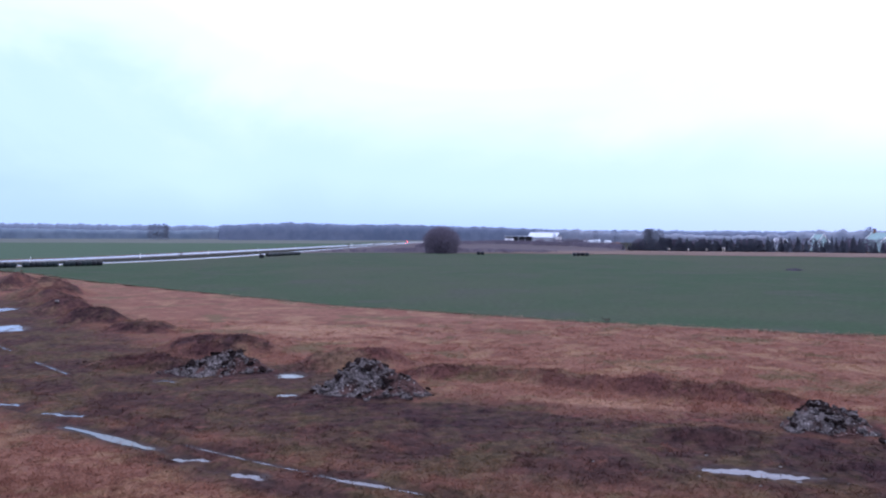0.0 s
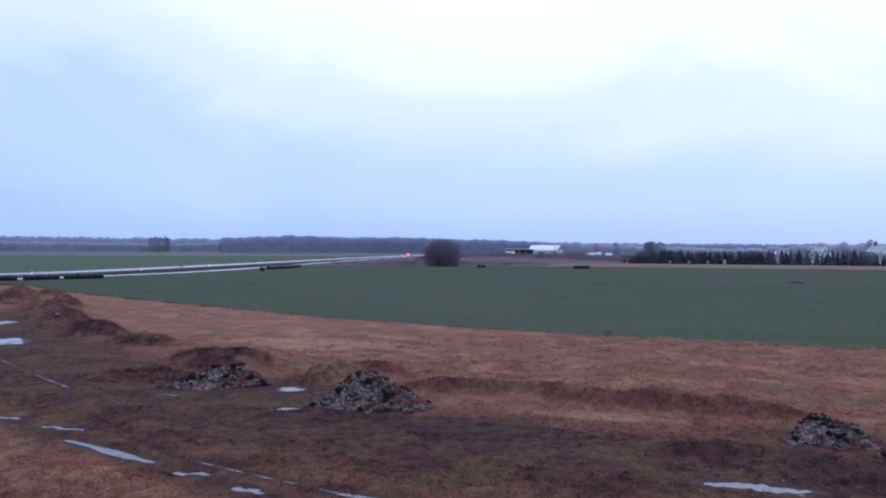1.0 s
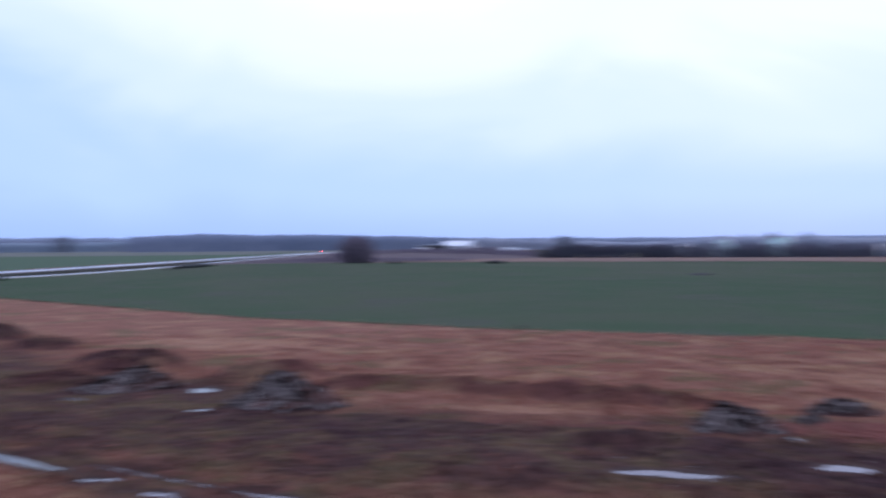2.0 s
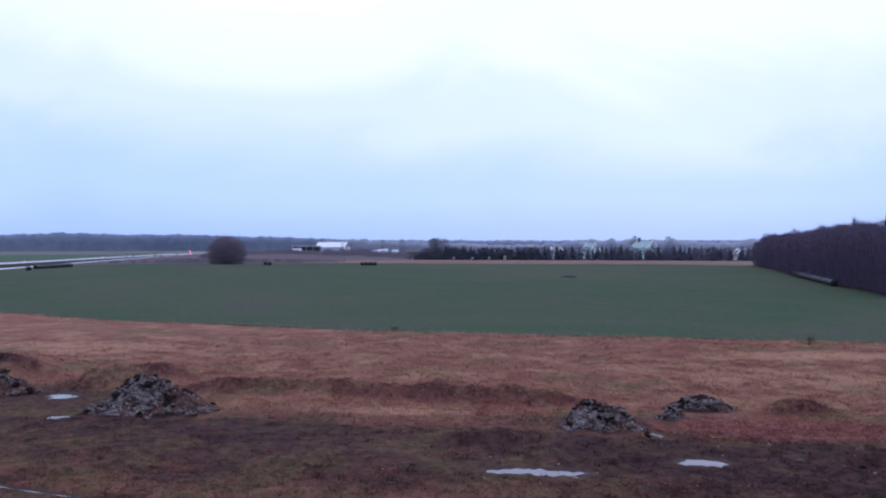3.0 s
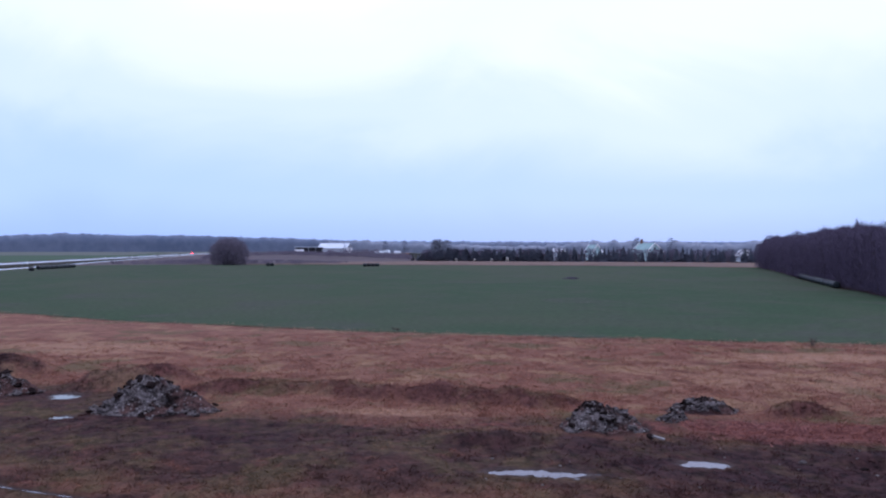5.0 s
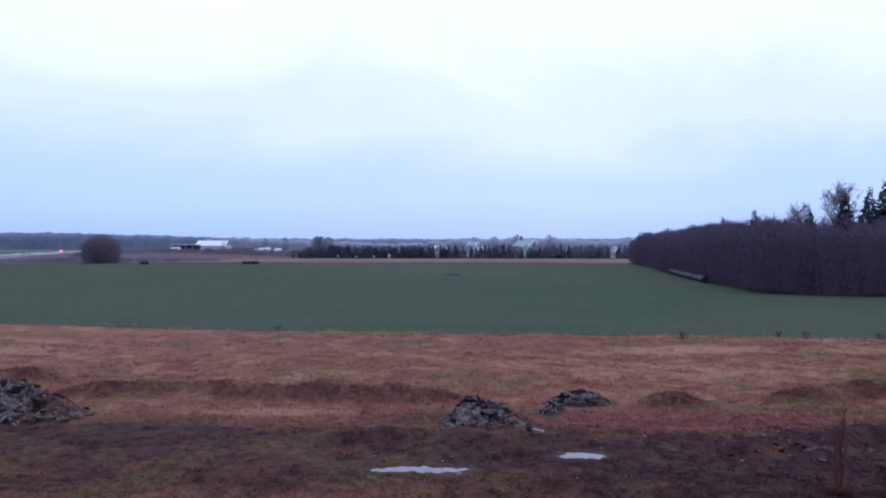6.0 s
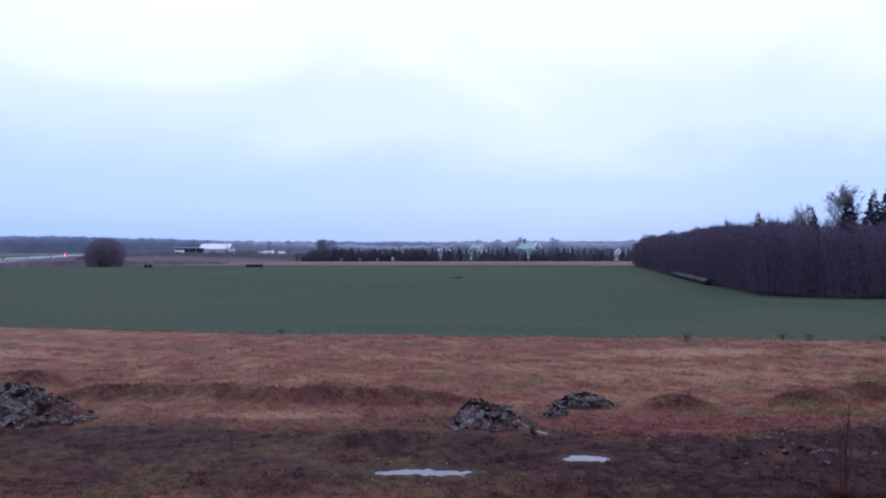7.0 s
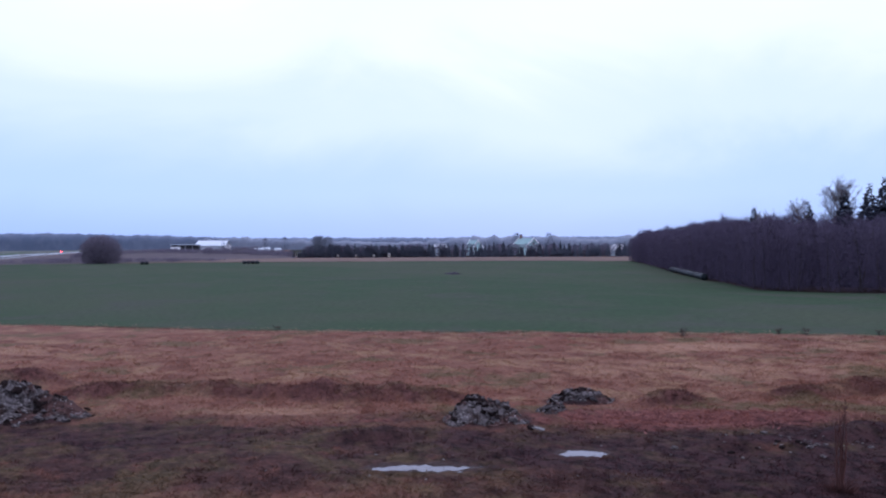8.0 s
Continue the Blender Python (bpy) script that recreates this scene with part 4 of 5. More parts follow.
def bare_tree(seed, tall, spread, trunk_r, limbs, twigs, twig_len, twig_w, low=0.25, stems=1, crown_pow=0.8):
    """Meshes of a leafless tree: trunk with limbs, and a crown of fine twigs."""
    rnd = random.Random(seed)
    wood, ends = [], []
    for s in range(stems):
        a = rnd.uniform(0, 6.28)
        tilt = Vector((math.cos(a), math.sin(a), 0)) * (0.0 if stems == 1 else rnd.uniform(0.15, 0.75))
        root = Vector((math.cos(a), math.sin(a), 0)) * (0 if stems == 1 else 0.25 * spread * rnd.random())
        top = tall * (0.92 if stems == 1 else rnd.uniform(0.6, 0.92))
        trunk = limb_path(rnd, root - Vector((0, 0, 0.2)), tilt + Vector((0, 0, 1)), top, 0.05, 7)
        wood.append(tube(trunk, [trunk_r * (1 - 0.85 * i / 7) for i in range(8)], 6))
        for k in range(max(3, limbs // stems)):
            f = low + (1 - low) * (k + rnd.random()) / max(3, limbs // stems)
            i = min(6, int(f * 7))
            p = trunk[i].lerp(trunk[i + 1], f * 7 - i)
            w = rnd.uniform(0, 6.28)
            reach = spread * (1.15 - f) ** crown_pow * rnd.uniform(0.7, 1.15)
            way = Vector((math.cos(w), math.sin(w), 0.35 + 0.7 * f))
            limb = limb_path(rnd, p, way, max(reach, 0.4), 0.16, 4)
            wood.append(tube(limb, [trunk_r * 0.42 * (1 - 0.8 * j / 4) for j in range(5)], 4))
            ends += limb[1:]
        ends += trunk[4:]
    ends = np.array([tuple(e) for e in ends])
    r = np.random.RandomState(seed)
    at = ends[r.randint(0, len(ends), twigs)] + r.normal(0, 0.12 * spread, (twigs, 3))
    way = r.normal(0, 1, (twigs, 3)) + np.array((0, 0, 0.75))
    way += 0.6 * (at - np.array((0, 0, tall * 0.45))) / spread
    way /= np.linalg.norm(way, axis=1)[:, None]
    side = np.cross(way, r.normal(0, 1, (twigs, 3)))
    side /= np.linalg.norm(side, axis=1)[:, None] + 1e-9
    ln = twig_len * r.uniform(0.5, 1.4, twigs)[:, None]
    w = twig_w * r.uniform(0.5, 1.3, twigs)[:, None]
    at[:, 2] = np.maximum(at[:, 2], 0.3)
    tv = np.stack([at - side * w / 2, at + side * w / 2, at + way * ln], 1).reshape(-1, 3)
    crown = mesh_of("crown", tv, np.arange(3 * twigs).reshape(-1, 3))
    v, f = merge(wood)
    return mesh_of("trunk", v, f, True), crown


def twig_cloud(seed, at, way, twig_len, twig_w):
    """Twigs as slim tapering leaves of wood that start at the given places."""
    r = np.random.RandomState(seed)
    n = len(at)
    way = way / (np.linalg.norm(way, axis=1)[:, None] + 1e-9)
    side = np.cross(way, r.normal(0, 1, (n, 3)))
    side /= np.linalg.norm(side, axis=1)[:, None] + 1e-9
    ln = twig_len * r.uniform(0.5, 1.4, n)[:, None]
    w = twig_w * r.uniform(0.5, 1.3, n)[:, None]
    tv = np.stack([at - side * w / 2, at + side * w / 2, at + way * ln], 1).reshape(-1, 3)
    return mesh_of("crown", tv, np.arange(3 * n).reshape(-1, 3))


def dome_bush(seed, wide, tall, stems, twigs, twig_len, twig_w):
    """Meshes of a round bush: many stems from one stool, and twigs that thicken towards its skin."""
    rnd, r = random.Random(seed), np.random.RandomState(seed)
    wood = []
    for k in range(stems):
        a, f = 2.4 * k, math.sqrt((k + 0.5) / stems)
        end = Vector((math.cos(a) * wide / 2 * f * 0.9, math.sin(a) * wide / 2 * f * 0.9, tall * (0.35 + 0.6 * math.sqrt(max(0, 1 - f * f)))))
        root = Vector((math.cos(a), math.sin(a), 0)) * 0.12 * wide * f - Vector((0, 0, 0.2))
        mid = root.lerp(end, 0.5) + Vector((rnd.gauss(0, 0.3), rnd.gauss(0, 0.3), 0.12 * tall * (1 - f)))
        wood.append(tube([root, root.lerp(mid, 0.5), mid, mid.lerp(end, 0.5), end], [0.16, 0.12, 0.09, 0.06, 0.02], 5))
    d = r.normal(0, 1, (twigs, 3))
    d /= np.linalg.norm(d, axis=1)[:, None]
    lumpy = 1 + 0.2 * value_noise(d[:, 0] * 3 + d[:, 2] * 2, d[:, 1] * 3 - d[:, 2], 0.9, 3, seed)
    rad = (r.rand(twigs) ** 0.45) * lumpy
    skirt = np.where(d[:, 2] < 0, np.maximum(1 - d[:, 2] ** 2, 0.12) ** -0.36, 1.0)  # the lower boughs hang to the ground
    at = d * rad[:, None] * np.c_[skirt, skirt, np.ones(twigs)] * np.array((wide / 2, wide / 2, tall * 0.52)) + np.array((0, 0, tall * 0.44))
    at[:, 2] = np.abs(at[:, 2])
    way = d + r.normal(0, 0.55, (twigs, 3)) + np.array((0, 0, 0.45))
    v, f = merge(wood)
    return mesh_of("trunk", v, f, True), twig_cloud(seed, at, way, twig_len, twig_w)


def pole_tree(seed, tall, spread, trunk_r, limbs, twigs, twig_len, twig_w, sides=6):
    """Meshes of a slim tree in a thicket: ascending limbs low to high, and fine twigs all the way up."""
    rnd, r = random.Random(seed), np.random.RandomState(seed)
    trunk = limb_path(rnd, (0, 0, -0.2), (rnd.gauss(0, 0.05), rnd.gauss(0, 0.05), 1), tall * 0.93, 0.035, 8)
    wood = [tube(trunk, [trunk_r * (1 - 0.85 * i / 8) for i in range(9)], sides)]
    for k in range(limbs):
        f = 0.08 + 0.87 * (k + rnd.random()) / limbs
        i = min(7, int(f * 8))
        p = trunk[i].lerp(trunk[i + 1], f * 8 - i)
        w = rnd.uniform(0, 6.28)
        limb = limb_path(rnd, p, (math.cos(w), math.sin(w), 0.8), spread * (1.1 - 0.75 * f) * rnd.uniform(0.7, 1.2), 0.15, 3)
        wood.append(tube(limb, [trunk_r * 0.35 * (1 - 0.8 * j / 3) for j in range(4)], min(4, sides)))
    f = r.rand(twigs) ** 0.85
    rad = spread * np.sqrt(r.rand(twigs)) * np.where(f > 0.7, np.sqrt(np.clip(1.02 - ((f - 0.7) / 0.3) ** 2, 0, 1)), 1.0)
    w = r.uniform(0, 2 * np.pi, twigs)
    at = np.c_[np.cos(w) * rad, np.sin(w) * rad, 0.1 + f * tall * 0.92]
    way = np.c_[np.cos(w) * 0.5, np.sin(w) * 0.5, np.full(twigs, 0.9)] + r.normal(0, 0.45, (twigs, 3))
    v, q = merge(wood)
    return mesh_of("trunk", v, q, True), twig_cloud(seed, at, way, twig_len, twig_w)


def crown_tree(seed, tall, wide, trunk_r, limbs, subs, twigs, twig_len, twig_w):
    """Meshes of a tall birch: rising limbs with finer branches along them, and twigs that grow from those."""
    rnd, r = random.Random(seed), np.random.RandomState(seed)
    trunk = limb_path(rnd, (0, 0, -0.2), (0, 0, 1), tall * 0.94, 0.03, 10)
    wood = [tube(trunk, [trunk_r * (1 - 0.9 * i / 10) for i in range(11)], 6)]
    at, way = [], []
    for k in range(limbs):
        f = 0.38 + 0.58 * (k + rnd.random()) / limbs
        i = min(9, int(f * 10))
        p = trunk[i].lerp(trunk[i + 1], f * 10 - i)
        w = 2.4 * k + rnd.gauss(0, 0.3)
        swell = math.sin(math.pi * min(1.0, (f - 0.30) / 0.72)) ** 0.6
        limb = limb_path(rnd, p, (math.cos(w), math.sin(w), rnd.uniform(0.8, 1.5)), wide * 0.62 * swell * rnd.uniform(0.7, 1.1) + 0.3, 0.10, 5)
        wood.append(tube(limb, [trunk_r * 0.34 * (1 - 0.8 * j / 5) for j in range(6)], 4))
        for _ in range(subs):
            j = rnd.randrange(1, 5)
            q = limb[j].lerp(limb[j + 1], rnd.random())
            ahead = (limb[j + 1] - limb[j]).normalized()
            out = ahead + Vector((rnd.gauss(0, 0.7), rnd.gauss(0, 0.7), rnd.gauss(0.1, 0.4)))
            branch = limb_path(rnd, q, out, wide * rnd.uniform(0.10, 0.22), 0.2, 3)
            wood.append(tube(branch, [trunk_r * 0.11, trunk_r * 0.08, trunk_r * 0.05, trunk_r * 0.02], 3))
            for _ in range(twigs):
                m = rnd.randrange(0, 3)
                at.append(tuple(branch[m].lerp(branch[m + 1], rnd.random())))
                d = (branch[m + 1] - branch[m]).normalized()
                way.append((d.x + rnd.gauss(0, 0.6), d.y + rnd.gauss(0, 0.6), d.z + rnd.gauss(0, 0.5)))
    v, q = merge(wood)
    return mesh_of("trunk", v, q, True), twig_cloud(seed, np.array(at), np.array(way), twig_len, twig_w)


def tree_thing(name, meshes, bark, twig, m, label, category="tree", group=""):
    ob = empty(name, m)
    link_mesh("trunk", meshes[0], bark, ob)
    link_mesh("crown", meshes[1], twig, ob)
    return tagged(ob, label, category, group)


def spruce(seed, tall, wide, tiers, per, slim=0.36, bare=0.05):
    """Meshes of a conifer: a straight trunk and whorls of drooping boughs made of needle sprays, with an inner mass of dark twigs."""
    rnd = random.Random(seed)
    trunk = limb_path(rnd, (0, 0, -0.2), (0, 0, 1), tall, 0.01, 6)
    tm = mesh_of("trunk", *[list(map(tuple, a)) for a in tube(trunk, [0.03 * tall / 2 * (1 - 0.9 * i / 6) for i in range(7)], 6)], True)
    verts, faces = [], []
    for k in range(tiers):
        f = k / tiers
        z = tall * (bare + (1 - bare) * f ** 0.92)
        reach = wide / 2 * (1 - f) ** 0.85 + 0.12
        for b in range(max(5, int(per * (1 - 0.55 * f)))):
            w = rnd.uniform(0, 6.28)
            l = reach * rnd.uniform(0.55, 1.2)
            d = Vector((math.cos(w), math.sin(w), 0))
            s = Vector((-math.sin(w), math.cos(w), 0))
            z0 = z + rnd.uniform(-0.5, 0.5) * tall / tiers
            droop = l * rnd.uniform(0.05, 0.4)
            wd = l * rnd.uniform(0.8, 1.25) * slim + 0.05
            p = [Vector((0, 0, z0 + 0.15 * l)), d * l * 0.6 + s * wd + Vector((0, 0, z0 - droop * 0.5)), d * l + Vector((0, 0, z0 - droop * 0.7)),
                 d * l * 0.6 - s * wd + Vector((0, 0, z0 - droop * 0.5)), d * l * 0.55 + Vector((0, 0, z0 - droop - 0.25 * l))]
            o = len(verts)
            verts += [tuple(q) for q in p]
            faces += [(o, o + 1, o + 2), (o, o + 2, o + 3), (o + 1, o + 4, o + 2), (o + 2, o + 4, o + 3)]
    return tm, mesh_of("crown", verts, faces)


# the thicket beside the field
ALDERS = [pole_tree(100 + k, 10.4, 2.0, 0.09, 16, 1700, 0.8, 0.05) for k in range(6)]
def wood_rise(x, y):
    """Taller alders about the middle of the wood's edge."""
    return 1 + 0.085 * math.exp(-((math.degrees(math.atan2(x, y)) - 36.6) / 2.2) ** 2)


rnd = random.Random(77)
protos = {}
for (ax, ay), (bx, by) in zip(WOOD_EDGE, WOOD_EDGE[1:]):
    length = math.hypot(bx - ax, by - ay)
    dx, dy = (bx - ax) / length, (by - ay) / length
    inx, iny = -dy, dx  # into the wood, to the left of the way along its edge
    for row in range(3):
        n = max(1, int(length / (2.3 if row == 0 else 2.8)))
        for k in range(n):
            f = (k + rnd.random()) / n * length
            depth = 0.7 + row * 2.2 + rnd.uniform(-0.6, 0.8)
            x, y = ax + dx * f + inx * depth, ay + dy * f + iny * depth
            kind = rnd.randrange(6)
            s = rnd.uniform(0.88, 1.06) * (0.9 if row == 0 else 1.0) * wood_rise(x, y)
            m = pose(x, y, 0, 0, 0, rnd.uniform(0, 360))
            if kind not in protos:
                protos[kind] = tree_thing("alder_tree", ALDERS[kind], M["bark"], M["twigs"], m, "slim leafless alder tree in a dense dark thicket", group="trees of the thicket")
                made = protos[kind]
            else:
                made = copy_thing(protos[kind], m)
            made.scale = (s, s, s * rnd.uniform(0.95, 1.05))


def join_trees(name, spots, kinds, material, label, seed, category="woodland"):
    """Many trees that nobody could count, as one mesh of twigs and stems."""
    r = np.random.RandomState(seed)
    vs, fs, o = [], [], 0
    for x, y, s, tall in spots:
        for me in kinds[r.randint(len(kinds))]:
            v = np.empty(len(me.vertices) * 3, np.float32)
            me.vertices.foreach_get("co", v)
            v = v.reshape(-1, 3) * np.array((s, s, s * tall))
            w = r.uniform(0, 6.28)
            c, q = math.cos(w), math.sin(w)
            v = np.c_[v[:, 0] * c - v[:, 1] * q + x, v[:, 0] * q + v[:, 1] * c + y, v[:, 2]]
            me.calc_loop_triangles()
            t = np.empty(len(me.loop_triangles) * 3, np.int32)
            me.loop_triangles.foreach_get("vertices", t)
            vs.append(v)
            fs.append(t.reshape(-1, 3) + o)
            o += len(v)
    me = mesh_of(name, np.concatenate(vs), np.concatenate(fs))
    return tagged(link_mesh(name, me, material), label, category, kind="stuff")


THICKET = [pole_tree(120 + k, 10.6, 2.3, 0.1, 2, 440, 1.2, 0.115, 3) for k in range(4)]
spots = []
WOOD_INNER = [(184, 286), (160, 236), (133, 185), (109, 137), (100, 122), (95, 111), (100, 104.5), (137, 91), (182, 73), (260, 120), (260, 300)]
while len(spots) < 420:
    x, y = rnd.uniform(95, 235), rnd.uniform(80, 295)
    if bool(inside(np.array(x), np.array(y), WOOD_INNER)) and (x - 95) * 0.4 < rnd.uniform(0, 60):
        spots.append((x, y, rnd.uniform(0.92, 1.08) * wood_rise(x, y), rnd.uniform(0.97, 1.05)))
join_trees("thicket_trees", spots, THICKET, M["twigs"], "dense leafless alder thicket behind its edge", 5)

# tall trees standing out of the wood
BIRCHES = [crown_tree(140 + k, 15.5, 5.6, 0.17, 34, 9, 11, 0.6, 0.045) for k in range(3)]
SPRUCES = [spruce(150 + k, 15.0, 7.6, 30, 24, 0.17) for k in range(3)]
rnd = random.Random(9)
for x, y, s, k in ((107.5, 114.0, 1.05, 0), (104.6, 114.9, 1.01, 1), (100.9, 117.4, 0.85, 2), (97.6, 120.8, 0.74, 1)):
    t = tree_thing("birch_tree", BIRCHES[k], M["birch_bark"], M["birch_twigs"], pose(x, y, 0, 0, 0, rnd.uniform(0, 360)), "tall leafless birch standing above the thicket", group="tall trees above the thicket")
    t.scale = (s, s, s)
for x, y, s, k in ((98.6, 124.8, 0.85, 0), (102.8, 117.2, 0.88, 1), (105.7, 112.7, 1.03, 2), (108.0, 110.2, 1.05, 1), (111.2, 110.4, 1.13, 0), (115.0, 108.8, 1.15, 2)):
    t = tree_thing("spruce_tree", SPRUCES[k], M["bark"], M["needles"], pose(x, y, 0, 0, 0, rnd.uniform(0, 360)), "tall dark spruce standing above the thicket", group="tall trees above the thicket")
    t.scale = (s, s, s)

# the round bush at the far end of the field
bush = dome_bush(160, 13.8, 10.0, 44, 24000, 0.95, 0.085)
tree_thing("willow_bush", bush, M["bark"], M["bush_twigs"], pose(-0.7, 356, 0), "large round leafless willow bush at the field's far edge", "bush")

# the spruce row
# the bluish needle colour stands in for haze at this distance
ROW = [spruce(170 + k, 7.4, 3.5, 22, 14, 0.26) for k in range(5)]
A, B = Vector((86, 443)), Vector((231, 377))
first, n = [], 104
rnd = random.Random(31)
for k in range(n):
    f = (k + rnd.uniform(-0.3, 0.3)) / n
    p = A.lerp(B, f)
    s = rnd.uniform(0.84, 1.05) * (0.5 + 0.5 * min(1, f / 0.1)) * (0.95 if 0.05 < f < 0.4 else 1.0)
    bearing = math.degrees(math.atan2(p.x, p.y))
    if 24.3 < bearing < 25.7 or 21.6 < bearing < 22.2:  # gardens open here
        s *= rnd.uniform(0.65, 0.9) if bearing > 23 else 0.85
    if f > 0.5 and k % 2 and rnd.random() < 0.6:
        continue
    kind = k % 5
    m = pose(p.x + rnd.uniform(-1.2, 1.2), p.y + rnd.uniform(-1.2, 1.2), 0, 0, 0, rnd.uniform(0, 360))
    if k < 5:
        first.append(tree_thing("row_spruce", ROW[kind], M["bark"], M["hazed_row_needles"], m, "narrow dark spruce in a planted row", "tree", "row of spruces behind the field"))
        made = first[-1]
    else:
        made = copy_thing(first[kind], m)
    wide = 1.25 if f < 0.4 else rnd.uniform(0.75, 1.05)
    made.scale = (s * wide, s * wide, s)
# brush behind the row, hazy by its twig colour
BRUSH = [pole_tree(176 + k, 5.0, 2.4, 0.05, 3, 400, 0.9, 0.13, 3) for k in range(3)]
spots = []
for k in range(120):
    p = A.lerp(B, rnd.random())
    spots.append((p.x + 4 + rnd.uniform(0, 5), p.y + 6 + rnd.uniform(0, 6), rnd.uniform(0.7, 1.25), 1.0))
join_trees("garden_brush", spots, BRUSH, M["hazed_garden_twigs"], "leafless garden brush behind the spruce row", 12, "shrubs")

# trees by the farm, the dense clump behind the row and lone trees
CLUMPS = [pole_tree(180 + k, 10.9, 2.4, 0.14, 20, 1600, 0.9, 0.10) for k in range(3)]
rnd = random.Random(32)
# pale bark and bluish twigs put haze into the colour of these trees
for x, y, s in ((97.3, 448, 0.98), (100.2, 449, 1.0), (103.0, 447, 0.97), (98.8, 451, 0.99)):
    t = tree_thing("poplar_tree", CLUMPS[int(x) % 3], M["birch_bark"], M["hazed_copse"], pose(x, y, 0, 0, 0, rnd.uniform(0, 360)), "tall dense leafless tree in a clump behind the spruce row", group="clump of trees")
    t.scale = (s, s, s)

# ---- distant woods ----
FAR_BARE = [pole_tree(200 + k, 20, 4.6, 0.25, 14, 420, 1.9, 0.34, 3) for k in range(3)]
FAR_PINE = [spruce(210 + k, 20, 8.5, 10, 7) for k in range(3)]


def far_tree(seed, wide, tall, twigs, twig_len, twig_w):
    """Meshes of a leafless tree that is seen only from afar: a stem, the dense heart of its crown and loose twigs all round it."""
    rnd, r = random.Random(seed), np.random.RandomState(seed)
    stem = tube([(0, 0, -0.3), (0, 0, tall * 0.3), (rnd.gauss(0, 0.4), rnd.gauss(0, 0.4), tall * 0.7)], [0.4, 0.3, 0.1], 3)
    sides, rings = 7, ((0.92, 0.0), (1.0, 0.22), (1.0, 0.45), (0.86, 0.64), (0.55, 0.78), (0.12, 0.86))
    verts, faces = [], []
    for k, z in rings:
        for i in range(sides):
            w = 2 * math.pi * (i + rnd.uniform(-0.3, 0.3)) / sides
            q = k * wide * 0.45 * rnd.uniform(0.75, 1.2)
            verts.append((q * math.cos(w), q * math.sin(w), tall * z * (rnd.uniform(0.9, 1.1) if z else 1)))
    for n in range(len(rings) - 1):
        for i in range(sides):
            j = (i + 1) % sides
            faces.append((n * sides + i, n * sides + j, (n + 1) * sides + j, (n + 1) * sides + i))
    faces.append(tuple(range((len(rings) - 1) * sides, len(rings) * sides)))
    heart = (verts, faces)
    d = r.normal(0, 1, (twigs, 3))
    d /= np.linalg.norm(d, axis=1)[:, None]
    at = d * r.uniform(0.6, 1.0, (twigs, 1)) * np.array((wide * 0.46, wide * 0.46, tall * 0.46)) + np.array((0, 0, tall * 0.48))
    at[:, 2] = np.maximum(at[:, 2], 0.3)
    v, f = merge([stem, heart])
    return mesh_of("trunk", v, f, True), twig_cloud(seed, at, d + r.normal(0, 0.5, (twigs, 3)) + np.array((0, 0, 0.5)), twig_len, twig_w)


FAR_ROUND = [far_tree(230 + k, rad, 19, 125, 2.2, 0.4) for k, rad in enumerate((6.5, 8, 9.5, 7, 11))]


def belt(count, seed, line, depth, tall):
    """Spots for trees along a bent line, with heights that change along it."""
    r = random.Random(seed)
    total = [math.hypot(b[0] - a[0], b[1] - a[1]) for a, b in zip(line, line[1:])]
    out = []
    for _ in range(count):
        i = r.choices(range(len(total)), total)[0]
        (ax, ay), (bx, by) = line[i], line[i + 1]
        f = r.random()
        ta, tb = tall[i], tall[i + 1]
        d = depth * r.random() ** 1.3
        reach = math.hypot(ax, ay)
        x, y = ax + (bx - ax) * f, ay + (by - ay) * f
        k = 1 + d / reach
        out.append((x * k, y * k, (ta + (tb - ta) * f) / 20 * r.uniform(0.90, 1.02), r.uniform(0.97, 1.03)))
    return out


# the far trees' pale blue-grey colour includes the haze before them
wood = belt(460, 41, [(-262, 1110), (-180, 1130), (-90, 1150), (0, 1165), (70, 1180), (150, 1210)], 130, [18, 22, 21, 19.5, 18.5, 14])
wood = [(x, y, 1.25 * a, 0.8 * b) for x, y, a, b in wood]
join_trees("distant_wood", wood[:380], FAR_ROUND, M["hazed_far_twigs"], "distant leafless wood along the horizon", 1)
join_trees("distant_wood", wood[380:], FAR_PINE, M["hazed_far_pines"], "distant pines standing in the wood on the horizon", 2)
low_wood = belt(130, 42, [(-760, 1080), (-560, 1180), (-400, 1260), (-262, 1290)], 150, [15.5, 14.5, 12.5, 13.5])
join_trees("distant_wood", low_wood, FAR_ROUND, M["hazed_far_twigs"], "distant low leafless wood along the horizon", 3)
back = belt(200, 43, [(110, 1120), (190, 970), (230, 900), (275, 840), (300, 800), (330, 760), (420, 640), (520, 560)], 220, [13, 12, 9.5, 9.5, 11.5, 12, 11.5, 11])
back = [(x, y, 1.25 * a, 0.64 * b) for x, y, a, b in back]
join_trees("distant_wood", back[:180], FAR_ROUND, M["hazed_far_twigs"], "distant leafless trees and gardens behind the houses", 4)
join_trees("distant_wood", back[180:], FAR_PINE, M["hazed_far_pines"], "distant pines among the gardens", 6)


